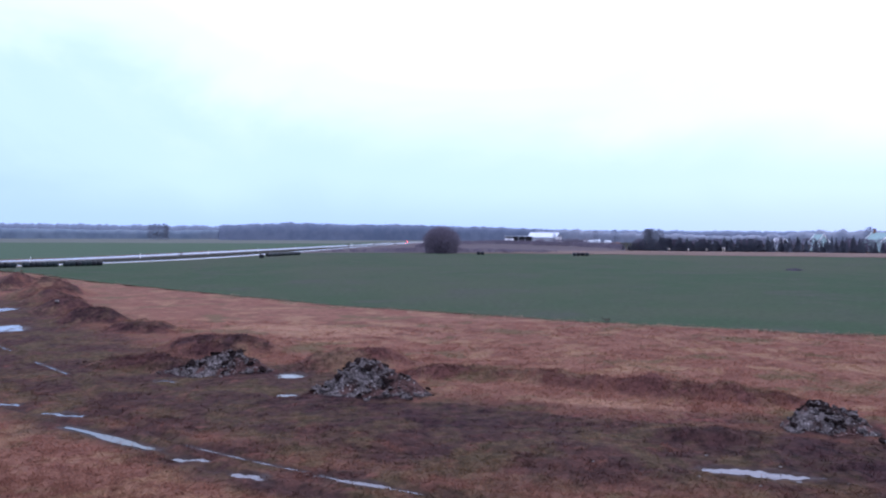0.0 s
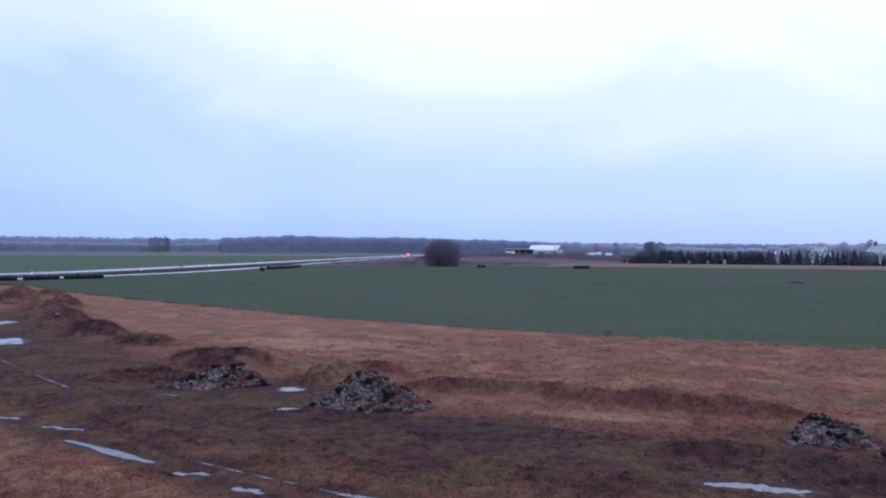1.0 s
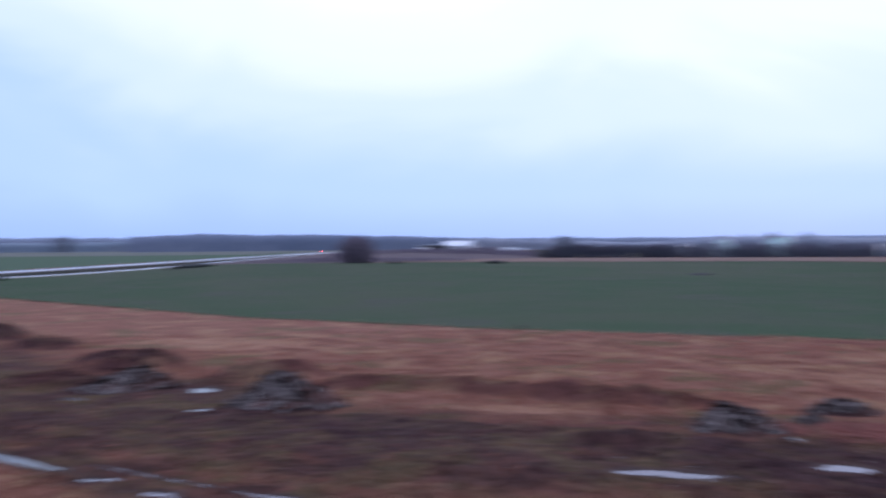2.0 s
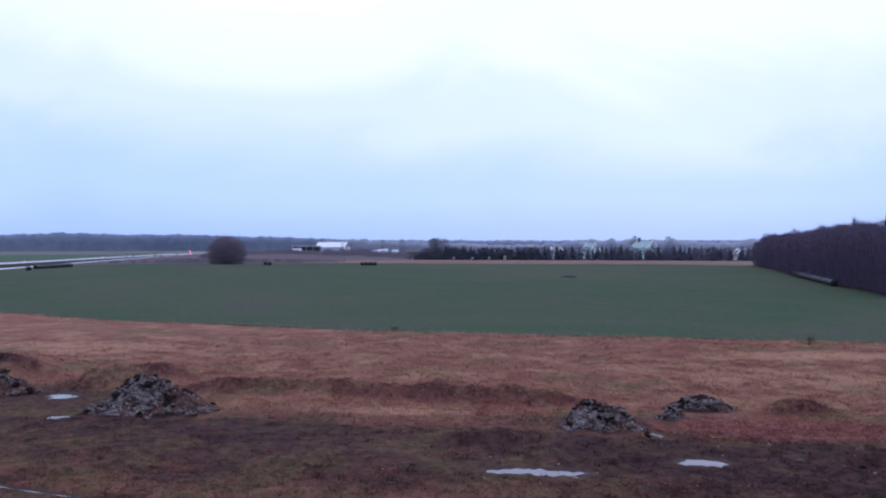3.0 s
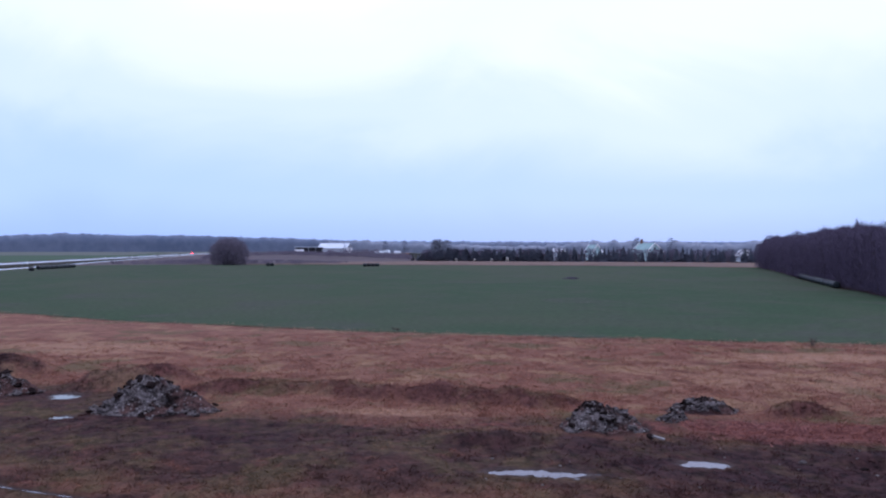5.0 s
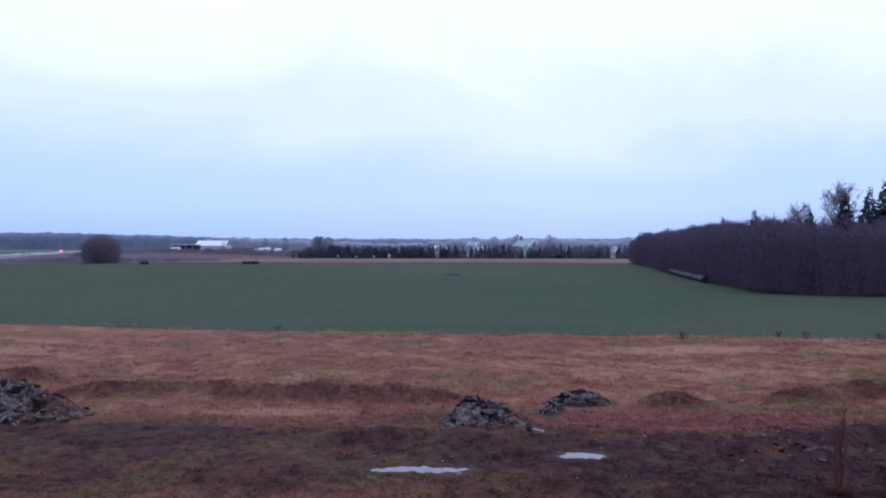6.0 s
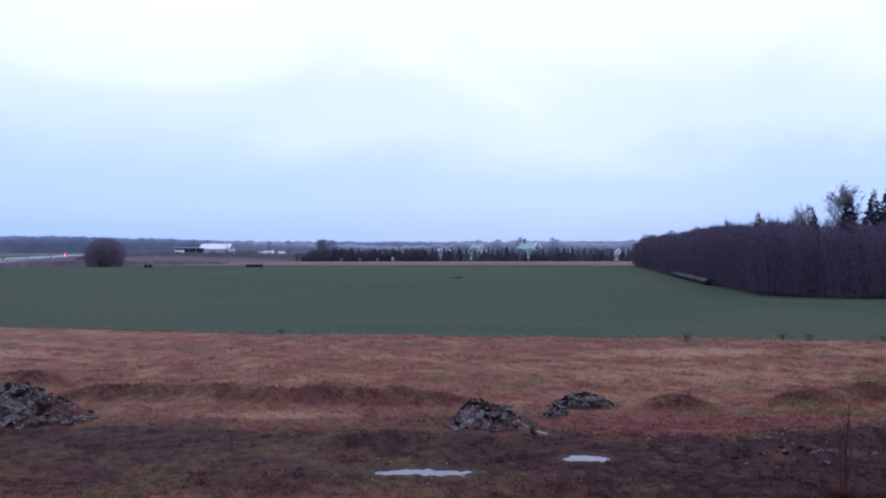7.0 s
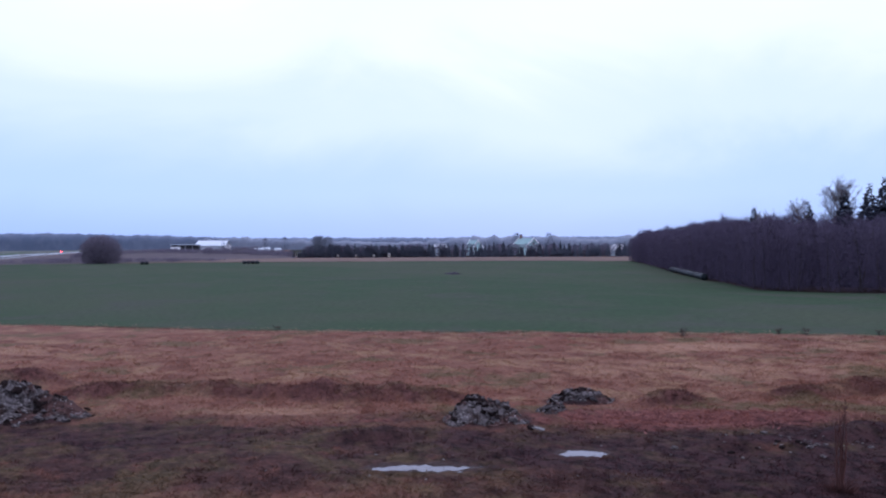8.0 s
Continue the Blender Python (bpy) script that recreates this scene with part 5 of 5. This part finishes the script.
def wood_mass(line, tall, seed, material, label, lumps=0.10):
    """The closed, lumpy front and shoulder of a dense wood, with twigs standing out of it all over."""
    r = np.random.RandomState(seed)
    pts = []
    for (a, b), (ha, hb) in zip(zip(line, line[1:]), zip(tall, tall[1:])):
        n = max(2, int(math.hypot(b[0] - a[0], b[1] - a[1]) / 2.5))
        pts += [(a[0] + (b[0] - a[0]) * k / n, a[1] + (b[1] - a[1]) * k / n, ha + (hb - ha) * k / n) for k in range(n)]
    pts = np.array(pts)
    along = np.arange(len(pts)) * 2.5
    away = pts[:, :2] / np.linalg.norm(pts[:, :2], axis=1)[:, None]
    top = pts[:, 2] * (1 + lumps * value_noise(along, along * 0 + seed, 0.035, 2) + lumps * value_noise(along, along * 0 + seed, 0.16, 2, 7.0))
    rings = ((0.0, 0.0), (0.25, 0.6), (0.5, 0.4), (0.72, 1.0), (0.88, 2.6), (0.97, 5.0), (1.0, 9.0), (0.9, 16.0))
    verts = []
    for k, back in rings:
        z = np.where(k > 0, top * (k + 0.03 * value_noise(along, along * 0 + 9 * k, 0.3, 2, seed)), -0.3)
        d = back + 2.2 * value_noise(along, along * 0 + 5 * k, 0.11, 3, seed + 2.0)
        verts.append(np.c_[pts[:, :2] + away * d[:, None], z])
    n, m = len(pts), len(rings)
    mesh = np.concatenate(verts)
    i = (np.arange(m - 1)[:, None] * n + np.arange(n - 1)[None, :]).ravel()
    quads = np.c_[i, i + 1, i + n + 1, i + n]
    count = 9 * n
    q = quads[r.randint(0, len(quads), count)]
    u, v = r.rand(count, 1), r.rand(count, 1)
    at = (mesh[q[:, 0]] * (1 - u) + mesh[q[:, 1]] * u) * (1 - v) + (mesh[q[:, 3]] * (1 - u) + mesh[q[:, 2]] * u) * v
    way = np.c_[r.normal(0, 0.5, (count, 2)) - 0.4 * at[:, :2] / np.linalg.norm(at[:, :2], axis=1)[:, None], r.uniform(0.3, 1.4, count)]
    twigs = twig_cloud(seed, at, way, 1.5, 0.35)
    tv = np.empty(len(twigs.vertices) * 3, np.float32)
    twigs.vertices.foreach_get("co", tv)
    faces = np.concatenate([np.c_[quads[:, 0], quads[:, 1], quads[:, 2]], np.c_[quads[:, 0], quads[:, 2], quads[:, 3]], np.arange(3 * count).reshape(-1, 3) + len(mesh)])
    me = mesh_of("distant_wood", np.concatenate([mesh, tv.reshape(-1, 3)]), faces)
    tagged(link_mesh("distant_wood", me, material), label, "woodland", kind="stuff")


# each front's colour is lifted towards pale blue to imitate haze
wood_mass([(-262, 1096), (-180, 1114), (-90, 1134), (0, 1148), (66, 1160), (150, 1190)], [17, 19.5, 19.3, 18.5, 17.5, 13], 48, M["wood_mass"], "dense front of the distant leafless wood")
wood_mass([(-900, 1010), (-780, 1062), (-560, 1166), (-400, 1246), (-250, 1276)], [15, 14, 13, 12, 12.5], 49, M["hazed_low_mass"], "dense front of the low distant wood")
wood_mass([(108, 1100), (186, 955), (226, 886), (271, 828), (296, 788), (326, 748), (414, 630), (512, 550)], [12, 10.5, 8.5, 8.5, 10.5, 11.5, 10.5, 10], 50, M["hazed_garden_mass"], "dense belt of trees behind the gardens", 0.22)
wood_mass([(-1900, 1500), (-1500, 1700), (-900, 2000), (0, 2250), (400, 2200), (800, 2080), (1500, 1700), (1900, 1000)], [26, 26, 26, 23, 19, 18, 20, 20], 51, M["hazed_ridge_mass"], "farthest belt of woods on the horizon")
SCRUB = [pole_tree(220 + k, 2.6, 1.9, 0.04, 2, 130, 0.75, 0.13, 3) for k in range(4)]
rough = [(x, y, a * 20, 1.0) for x, y, a, b in belt(420, 45, [(-14, 470), (6, 640), (45, 720), (80, 560), (88, 456)], 110, [0.7, 0.9, 1.1, 1.0, 0.9])]
join_trees("rough_scrub", rough, SCRUB, M["bush_twigs"], "low reddish scrub on rough ground by the road", 8, "scrub")
near_scrub = [(x, y, a * 20, 0.8) for x, y, a, b in belt(150, 46, [(-44, 364), (-10, 362), (20, 364), (45, 372)], 30, [0.5, 0.9, 0.7, 0.4])]
join_trees("rough_scrub", near_scrub, SCRUB, M["bush_twigs"], "low scrub at the foot of the willow bush", 9, "scrub")
thorn = [(x, y, a * 20, 1.0) for x, y, a, b in belt(24, 47, [(62, 610), (92, 600)], 30, [1.6, 1.8])]
join_trees("rough_scrub", thorn, SCRUB, M["bush_twigs"], "dark thorn scrub before the farm hall", 10, "scrub")
COPSE = [pole_tree(240 + k, 18.5, 3.0, 0.18, 9, 460, 1.6, 0.36, 4) for k in range(3)]
# haze on the copse comes from its pale bark and twig colours
for x, y, h in ((-324, 1036, 0.96), (-319, 1038, 1.02), (-314, 1037, 0.98), (-309, 1040, 1.03), (-306, 1039, 0.92)):
    t = tree_thing("lone_tree", COPSE[int(abs(x)) % 3], M["birch_bark"], M["hazed_copse"], pose(x, y, 0), "tall dense tree in a small copse before the distant wood", group="lone trees in the distance")
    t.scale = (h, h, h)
# crowns take the haze-tinted twig colour
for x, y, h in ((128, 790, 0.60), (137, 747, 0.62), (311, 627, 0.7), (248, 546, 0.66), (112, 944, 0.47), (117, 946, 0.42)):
    t = tree_thing("lone_tree", FAR_BARE[int(abs(x)) % 3], M["bark"], M["hazed_far_twigs"], pose(x, y, 0), "lone tall leafless tree before the distant wood", group="lone trees in the distance")
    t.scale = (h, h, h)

# ---- silage bales ----


def bale_mesh(seed):
    rnd = random.Random(seed)
    prof = [(-0.61, 0.0), (-0.61, 0.42), (-0.57, 0.55), (-0.46, 0.61), (-0.2, 0.62), (0.2, 0.62), (0.46, 0.61), (0.57, 0.55), (0.61, 0.42), (0.61, 0.0)]
    verts, faces, n = [], [], 18
    for x, r in prof:
        for k in range(n):
            w = 2 * math.pi * k / n
            rr = r * (1 + rnd.uniform(-0.025, 0.025))
            z = rr * math.sin(w)
            verts.append((x + rnd.uniform(-0.01, 0.01), rr * math.cos(w) * 1.04, max(z, -0.54) * 0.98 + 0.53))
    for i in range(len(prof) - 1):
        for k in range(n):
            j = (k + 1) % n
            faces.append((i * n + k, i * n + j, (i + 1) * n + j, (i + 1) * n + k))
    return mesh_of("silage_bale", verts, faces, True)


BALES = []
for s in range(4):
    me = bale_mesh(300 + s)
    me.materials.append(M["wrap"] if s % 2 else M["wrap_green"])
    BALES.append(me)


def bale_row(a, b, group, label, gaps=()):
    a, b = Vector(a), Vector(b)
    n = max(1, int((b - a).length / 1.27))
    turn = math.degrees(math.atan2(b.y - a.y, b.x - a.x))
    rnd = random.Random(int(a.x * 10))
    for k in range(n):
        if k in gaps:
            continue
        p = a.lerp(b, (k + 0.5) / n)
        ob = link_mesh("silage_bale", BALES[rnd.randrange(4)], None)
        ob.matrix_basis = pose(p.x + rnd.uniform(-0.08, 0.08), p.y, 0.03, 0, 0, turn + rnd.uniform(-3, 3))
        tagged(ob, label, "bale", group)


bale_row((101.2, 141.6), (124.6, 187.4), "row of bales beside the thicket", "dark film-wrapped round bale in a row beside the thicket")
bale_row((-101, 170), (-74.2, 204.0), "row of bales by the path", "black film-wrapped round bale in a row by the path", (19, 26))
bale_row((-54.6, 291), (-48.8, 318.5), "short row of bales in the field", "black film-wrapped round bale in a row on the field")
bale_row((-53.6, 273), (-52.4, 274), "single bales", "single dark round bale lying in the field")
bale_row((44.3, 321), (50.2, 322), "bales at the far edge", "dark round bale at the field's far edge")
bale_row((12.0, 333), (14.8, 333), "single bales", "dark round bale at the field's far edge")

# ---- road furniture and the car ----


def marker_post(x, y):
    ob = empty("marker_post", pose(x, y, 0.1))
    part("post", box((-0.09, -0.06, 0), (0.09, 0.06, 1.05), 0.02), M["paint_white"], ob)
    part("band", box((-0.095, -0.065, 0.75), (0.095, 0.065, 0.92)), M["rubber"], ob, "black band")
    part("cap", box((-0.09, -0.06, 1.05), (0.09, 0.06, 1.12), 0.02), M["paint_white"], ob)
    return tagged(ob, "white roadside marker post with a black band", "marker post", "marker posts along the road")


post = marker_post(-98.5, 224)
for x, y in ((-86.5, 268), (-80.5, 322), (-74.5, 378), (-68.5, 434), (-62, 500), (-55, 566), (-48.5, 632), (-41, 700), (-33, 775)):
    copy_thing(post, pose(x, y, 0.1))


def car(x, y, turn):
    ob = empty("car", pose(x, y, 0.36, 0, 0, turn))
    bm = box((-0.88, -2.2, 0.3), (0.88, 2.2, 0.92), 0.12)
    part("body", bm, M["paint_dark"], ob)
    bm = box((-0.78, -1.9, 0.9), (0.78, 1.0, 1.5), 0.1)
    for v in bm.verts:
        if v.co.z > 1.2:
            v.co.y = v.co.y * 0.8 - 0.1
            v.co.x *= 0.88
    part("cabin", bm, M["glass"], ob, "dark windows")
    for sx in (-1, 1):
        for sy in (-1.35, 1.35):
            bm = bmesh.new()
            bmesh.ops.create_cone(bm, cap_ends=True, segments=18, radius1=0.33, radius2=0.33, depth=0.22, matrix=Matrix.Translation((sx * 0.8, sy, 0.33)) @ Matrix.Rotation(radians(90), 4, "Y"))
            part("wheel", bm, M["rubber"], ob)
        part("tail_lamp", box((sx * 0.62 - 0.24, -2.26, 0.62), (sx * 0.62 + 0.24, -2.17, 0.88), 0.03), M["red_lamp"], ob, "glowing red tail lamp")
    part("brake_lamp", box((-0.4, -1.98, 1.36), (0.4, -1.86, 1.48), 0.02), M["red_lamp"], ob, "glowing red brake lamp")
    return tagged(ob, "dark car with red tail lamps lit on the road", "car")


car(-30.5, 800, -8)

# ---- farm hall and houses ----


def gable_block(ob, w, l, eave, ridge, wall, roof, over=0.5, trim=None):
    """Walls with gables along y and a thick pitched roof, from the origin's centre."""
    bm = bmesh.new()
    vs = [bm.verts.new(p) for p in ((-w / 2, -l / 2, 0), (w / 2, -l / 2, 0), (w / 2, -l / 2, eave), (0, -l / 2, ridge - 0.15), (-w / 2, -l / 2, eave),
                                    (-w / 2, l / 2, 0), (w / 2, l / 2, 0), (w / 2, l / 2, eave), (0, l / 2, ridge - 0.15), (-w / 2, l / 2, eave))]
    for f in ((0, 1, 2, 3, 4), (9, 8, 7, 6, 5), (1, 6, 7, 2), (5, 0, 4, 9), (5, 6, 1, 0), (2, 7, 8, 3), (4, 3, 8, 9)):
        bm.faces.new([vs[i] for i in f])
    part("wall", bm, wall, ob)
    slope = math.atan2(ridge - eave, w / 2)
    for s in (-1, 1):
        run = math.hypot(ridge - eave, w / 2) + over
        bm = box((0, -l / 2 - over, -0.1), (run, l / 2 + over, 0.1), 0.03)
        bm.transform(Matrix.Translation((0, 0, ridge)) @ Matrix.Rotation(slope if s > 0 else math.pi - slope, 4, "Y"))
        r = part("roof", bm, roof, ob)
        if trim:
            for e in (-1, 1):
                bm = box((-0.1, e * (l / 2 + over + 0.07) - 0.06, -0.34), (run + 0.05, e * (l / 2 + over + 0.07) + 0.06, 0.2))
                bm.transform(Matrix.Translation((0, 0, ridge)) @ Matrix.Rotation(slope if s > 0 else math.pi - slope, 4, "Y"))
                part("bargeboard", bm, trim, r, "pale bargeboard")


def window(ob, x, y, z, w, h, out=-1):
    fr = part("window", box((x - w / 2 - 0.1, y - 0.06, z - 0.1), (x + w / 2 + 0.1, y + 0.06, z + h + 0.1), 0.02), M["paint_white"], ob, "white framed window")
    part("pane", box((x - w / 2, y + out * 0.09 - 0.03, z), (x + w / 2, y + out * 0.09 + 0.03, z + h)), M["glass"], fr, "dark glass")


def house(x, y, turn, w, l, eave, ridge, wall, roof, trim, label, chimney=True):
    ob = empty("house", pose(x, y, 0, 0, 0, turn))
    gable_block(ob, w, l, eave, ridge, wall, roof, 0.6, trim)
    y0 = -l / 2 - 0.04
    for wx in (-w / 4, w / 4):
        window(ob, wx, y0, 1.0, 1.4, 1.4)
    if w > 5:
        window(ob, 0.0, y0, eave + 0.6, 1.4, 1.4)
    part("door", box((-0.5, y0 - 0.05, 0), (0.5, y0 + 0.05, 2.1), 0.02), M["dark_wall"], ob, "dark door")
    if chimney:
        part("chimney", box((-0.5, l * 0.36, ridge - 1.2), (0.5, l * 0.36 + 0.9, ridge + 2.0), 0.02), M["brick"], ob, "brick chimney")
    return tagged(ob, label, "house", "houses behind the spruce row")


house(199.5, 427, 10, 9.2, 12.0, 4.7, 8.8, M["render_mint"], M["roof_green"], M["paint_white"], "pale green house with mint metal roof and white gable trim")
house(177.0, 441, 2, 4.8, 9, 4.8, 8.0, M["render_mint"], M["roof_green"], M["paint_white"], "narrow pale green gabled house behind spruces", False)
house(161.5, 449, 30, 2.6, 5, 4.6, 6.0, M["render_white"], M["grey_metal"], M["paint_white"], "small white house with grey roof behind spruces", False)
house(236, 400, -10, 6, 8, 3.0, 5.4, M["render_white"], M["grey_metal"], M["paint_white"], "low white house with grey roof behind spruces", False)


def garden_hut(x, y, w, h, material, label):
    ob = empty("garden_hut", pose(x, y, 0.06, 0, 0, -22))
    part("wall", box((-w / 2, -w / 2, 0), (w / 2, w / 2, h), 0.03), material, ob)
    part("roof", box((-w / 2 - 0.15, -w / 2 - 0.15, h), (w / 2 + 0.15, w / 2 + 0.15, h + 0.14), 0.03), M["grey_metal"], ob, "flat grey roof")
    part("door", box((-0.28, -w / 2 - 0.05, 0.05), (0.28, -w / 2 + 0.02, h * 0.8), 0.01), M["dark_wall"], ob, "dark door")
    return tagged(ob, label, "hut", "small huts along the spruce row")


for x, y, w, h in ((104.0, 431.5, 0.8, 1.2), (112.0, 428.0, 0.8, 1.0), (119.5, 424.5, 0.8, 1.2), (126.2, 421.5, 1.1, 1.8)):
    garden_hut(x, y, w, h, M["cream"], "small cream wooden hut at the foot of the spruces")
house(226.5, 383.5, -20, 1.7, 3.0, 3.9, 4.9, M["render_white"], M["grey_metal"], M["paint_white"], "small white house glimpsed between the spruces", False)


def farm_hall():
    ob = empty("farm_hall", pose(107, 985, 0, 0, 0, 68))
    gable_block(ob, 26, 30, 5.0, 9.9, M["grey_metal"], M["white_metal"], 0.8)
    part("gate", box((-12.4, -15.2, 0), (12.4, -15.02, 5.0)), M["paint_white"], ob, "white sliding gate")
    part("plinth", box((-13.2, -15, 0), (-13.02, 15, 1.0)), M["grey_metal"], ob)
    tagged(ob, "large farm hall with a white metal roof", "farm building")
    ob = empty("open_shed", pose(74, 965, 0, 0, 0, -6))
    part("back_wall", box((-10, 4.6, 0), (18, 5, 5.6)), M["dark_wall"], ob)
    bm = box((-11, -6, 5.7), (19, 6, 6.3), 0.05)
    part("roof", bm, M["white_metal"], ob, "pale flat roof")
    for k in range(5):
        part("post", box((-10.4 + 6.9 * k, -5.6, 0), (-10.0 + 6.9 * k, -5.2, 5.75)), M["grey_metal"], ob)
    tagged(ob, "long open farm shed with a pale flat roof", "farm building")
    ob = empty("trailer", pose(67.5, 955, 0.0, 0, 0, -6))
    part("body", box((-4.5, -1.25, 0.9), (4.5, 1.25, 3.7), 0.08), M["paint_white"], ob)
    for k in (-3.2, 2.0, 3.3):
        for s in (-1, 1):
            bm = bmesh.new()
            bmesh.ops.create_cone(bm, cap_ends=True, segments=16, radius1=0.5, radius2=0.5, depth=0.3, matrix=Matrix.Translation((k, s * 1.0, 0.5)) @ Matrix.Rotation(radians(90), 4, "X"))
            part("wheel", bm, M["rubber"], ob)
    tagged(ob, "white box trailer parked before the shed", "trailer")
    for x, y, l, h in ((140, 900, 10, 2.6), (148, 905, 7, 3.2), (159, 905, 6, 2.2)):
        ob = empty("greenhouse", pose(x, y, 0, 0, 0, 85))
        gable_block(ob, 5, l, h * 0.55, h, M["grey_metal"], M["white_metal"], 0.1)
        tagged(ob, "small pale plastic-covered greenhouse", "greenhouse", "pale sheds by the gardens")


farm_hall()

# ---- sapling and small shrubs ----


def sapling(x, y, tall, seed, label, stems=4, twigs=220, spread=0.22):
    me = bare_tree(seed, tall, tall * spread, 0.026, 18, twigs, 0.28, 0.014 if y < 100 else 0.07, 0.25, stems=stems)
    tree_thing("sapling", me, M["bark"], M["weeds"], pose(x, y, float(height(x, y))), label, "sapling", "saplings and shrubs on the rough ground")


def switch_shrub(x, y, tall, stems, seed, label):
    """A shrub of slim upright switches from one root, with a few short twigs and a low tangle at its foot."""
    rnd, r = random.Random(seed), np.random.RandomState(seed)
    wood, at, way = [], [], []
    for k in range(stems):
        a = rnd.uniform(0, 6.28)
        root = Vector((math.cos(a) * 0.06, math.sin(a) * 0.06, -0.05))
        stem = limb_path(rnd, root, (math.cos(a) * 0.15, math.sin(a) * 0.15, 1), tall * rnd.uniform(0.55, 1.0), 0.04, 7)
        wood.append(tube(stem, [0.028 * (1 - 0.8 * i / 7) + 0.004 for i in range(8)], 5))
        for p in stem[2:]:
            for _ in range(4):
                w = rnd.uniform(0, 6.28)
                at.append(tuple(p + Vector((0, 0, rnd.uniform(-0.12, 0.12)))))
                way.append((math.cos(w) * 0.5, math.sin(w) * 0.5, 1.0))
    for _ in range(240):
        w, d = rnd.uniform(0, 6.28), rnd.random() * 0.45
        at.append((math.cos(w) * d, math.sin(w) * d, 0.0))
        way.append((math.cos(w), math.sin(w), rnd.uniform(0.4, 1.6)))
    v, f = merge(wood)
    tree_thing("sapling", (mesh_of("trunk", v, f, True), twig_cloud(seed, np.array(at), np.array(way), 0.34, 0.022)), M["red_twigs"], M["red_twigs"],
               pose(x, y, float(height(x, y))), label, "sapling", "saplings and shrubs on the rough ground")


for k, (x, y, h) in enumerate(((-54, 537, 1.9), (-51.5, 542, 1.5), (-41, 566, 2.1), (-39, 574, 1.6), (-33, 640, 2.2), (-84, 300, 1.0))):
    sapling(x, y, h, 430 + k, "small dark shrub on the verge of the road", 6, 200, 0.35)
switch_shrub(19.15, 20.65, 2.55, 7, 401, "slim reddish leafless sapling with many upright stems on mud")
for k, (x, y, h) in enumerate(((13.0, 74.4, 0.4), (39.9, 58.6, 0.9), (47.2, 56.9, 0.5), (48.9, 56.0, 0.4), (52.9, 53.0, 0.6))):
    sapling(x, y, h, 410 + k, "small dark shrub at the edge of the field", 6, 110)
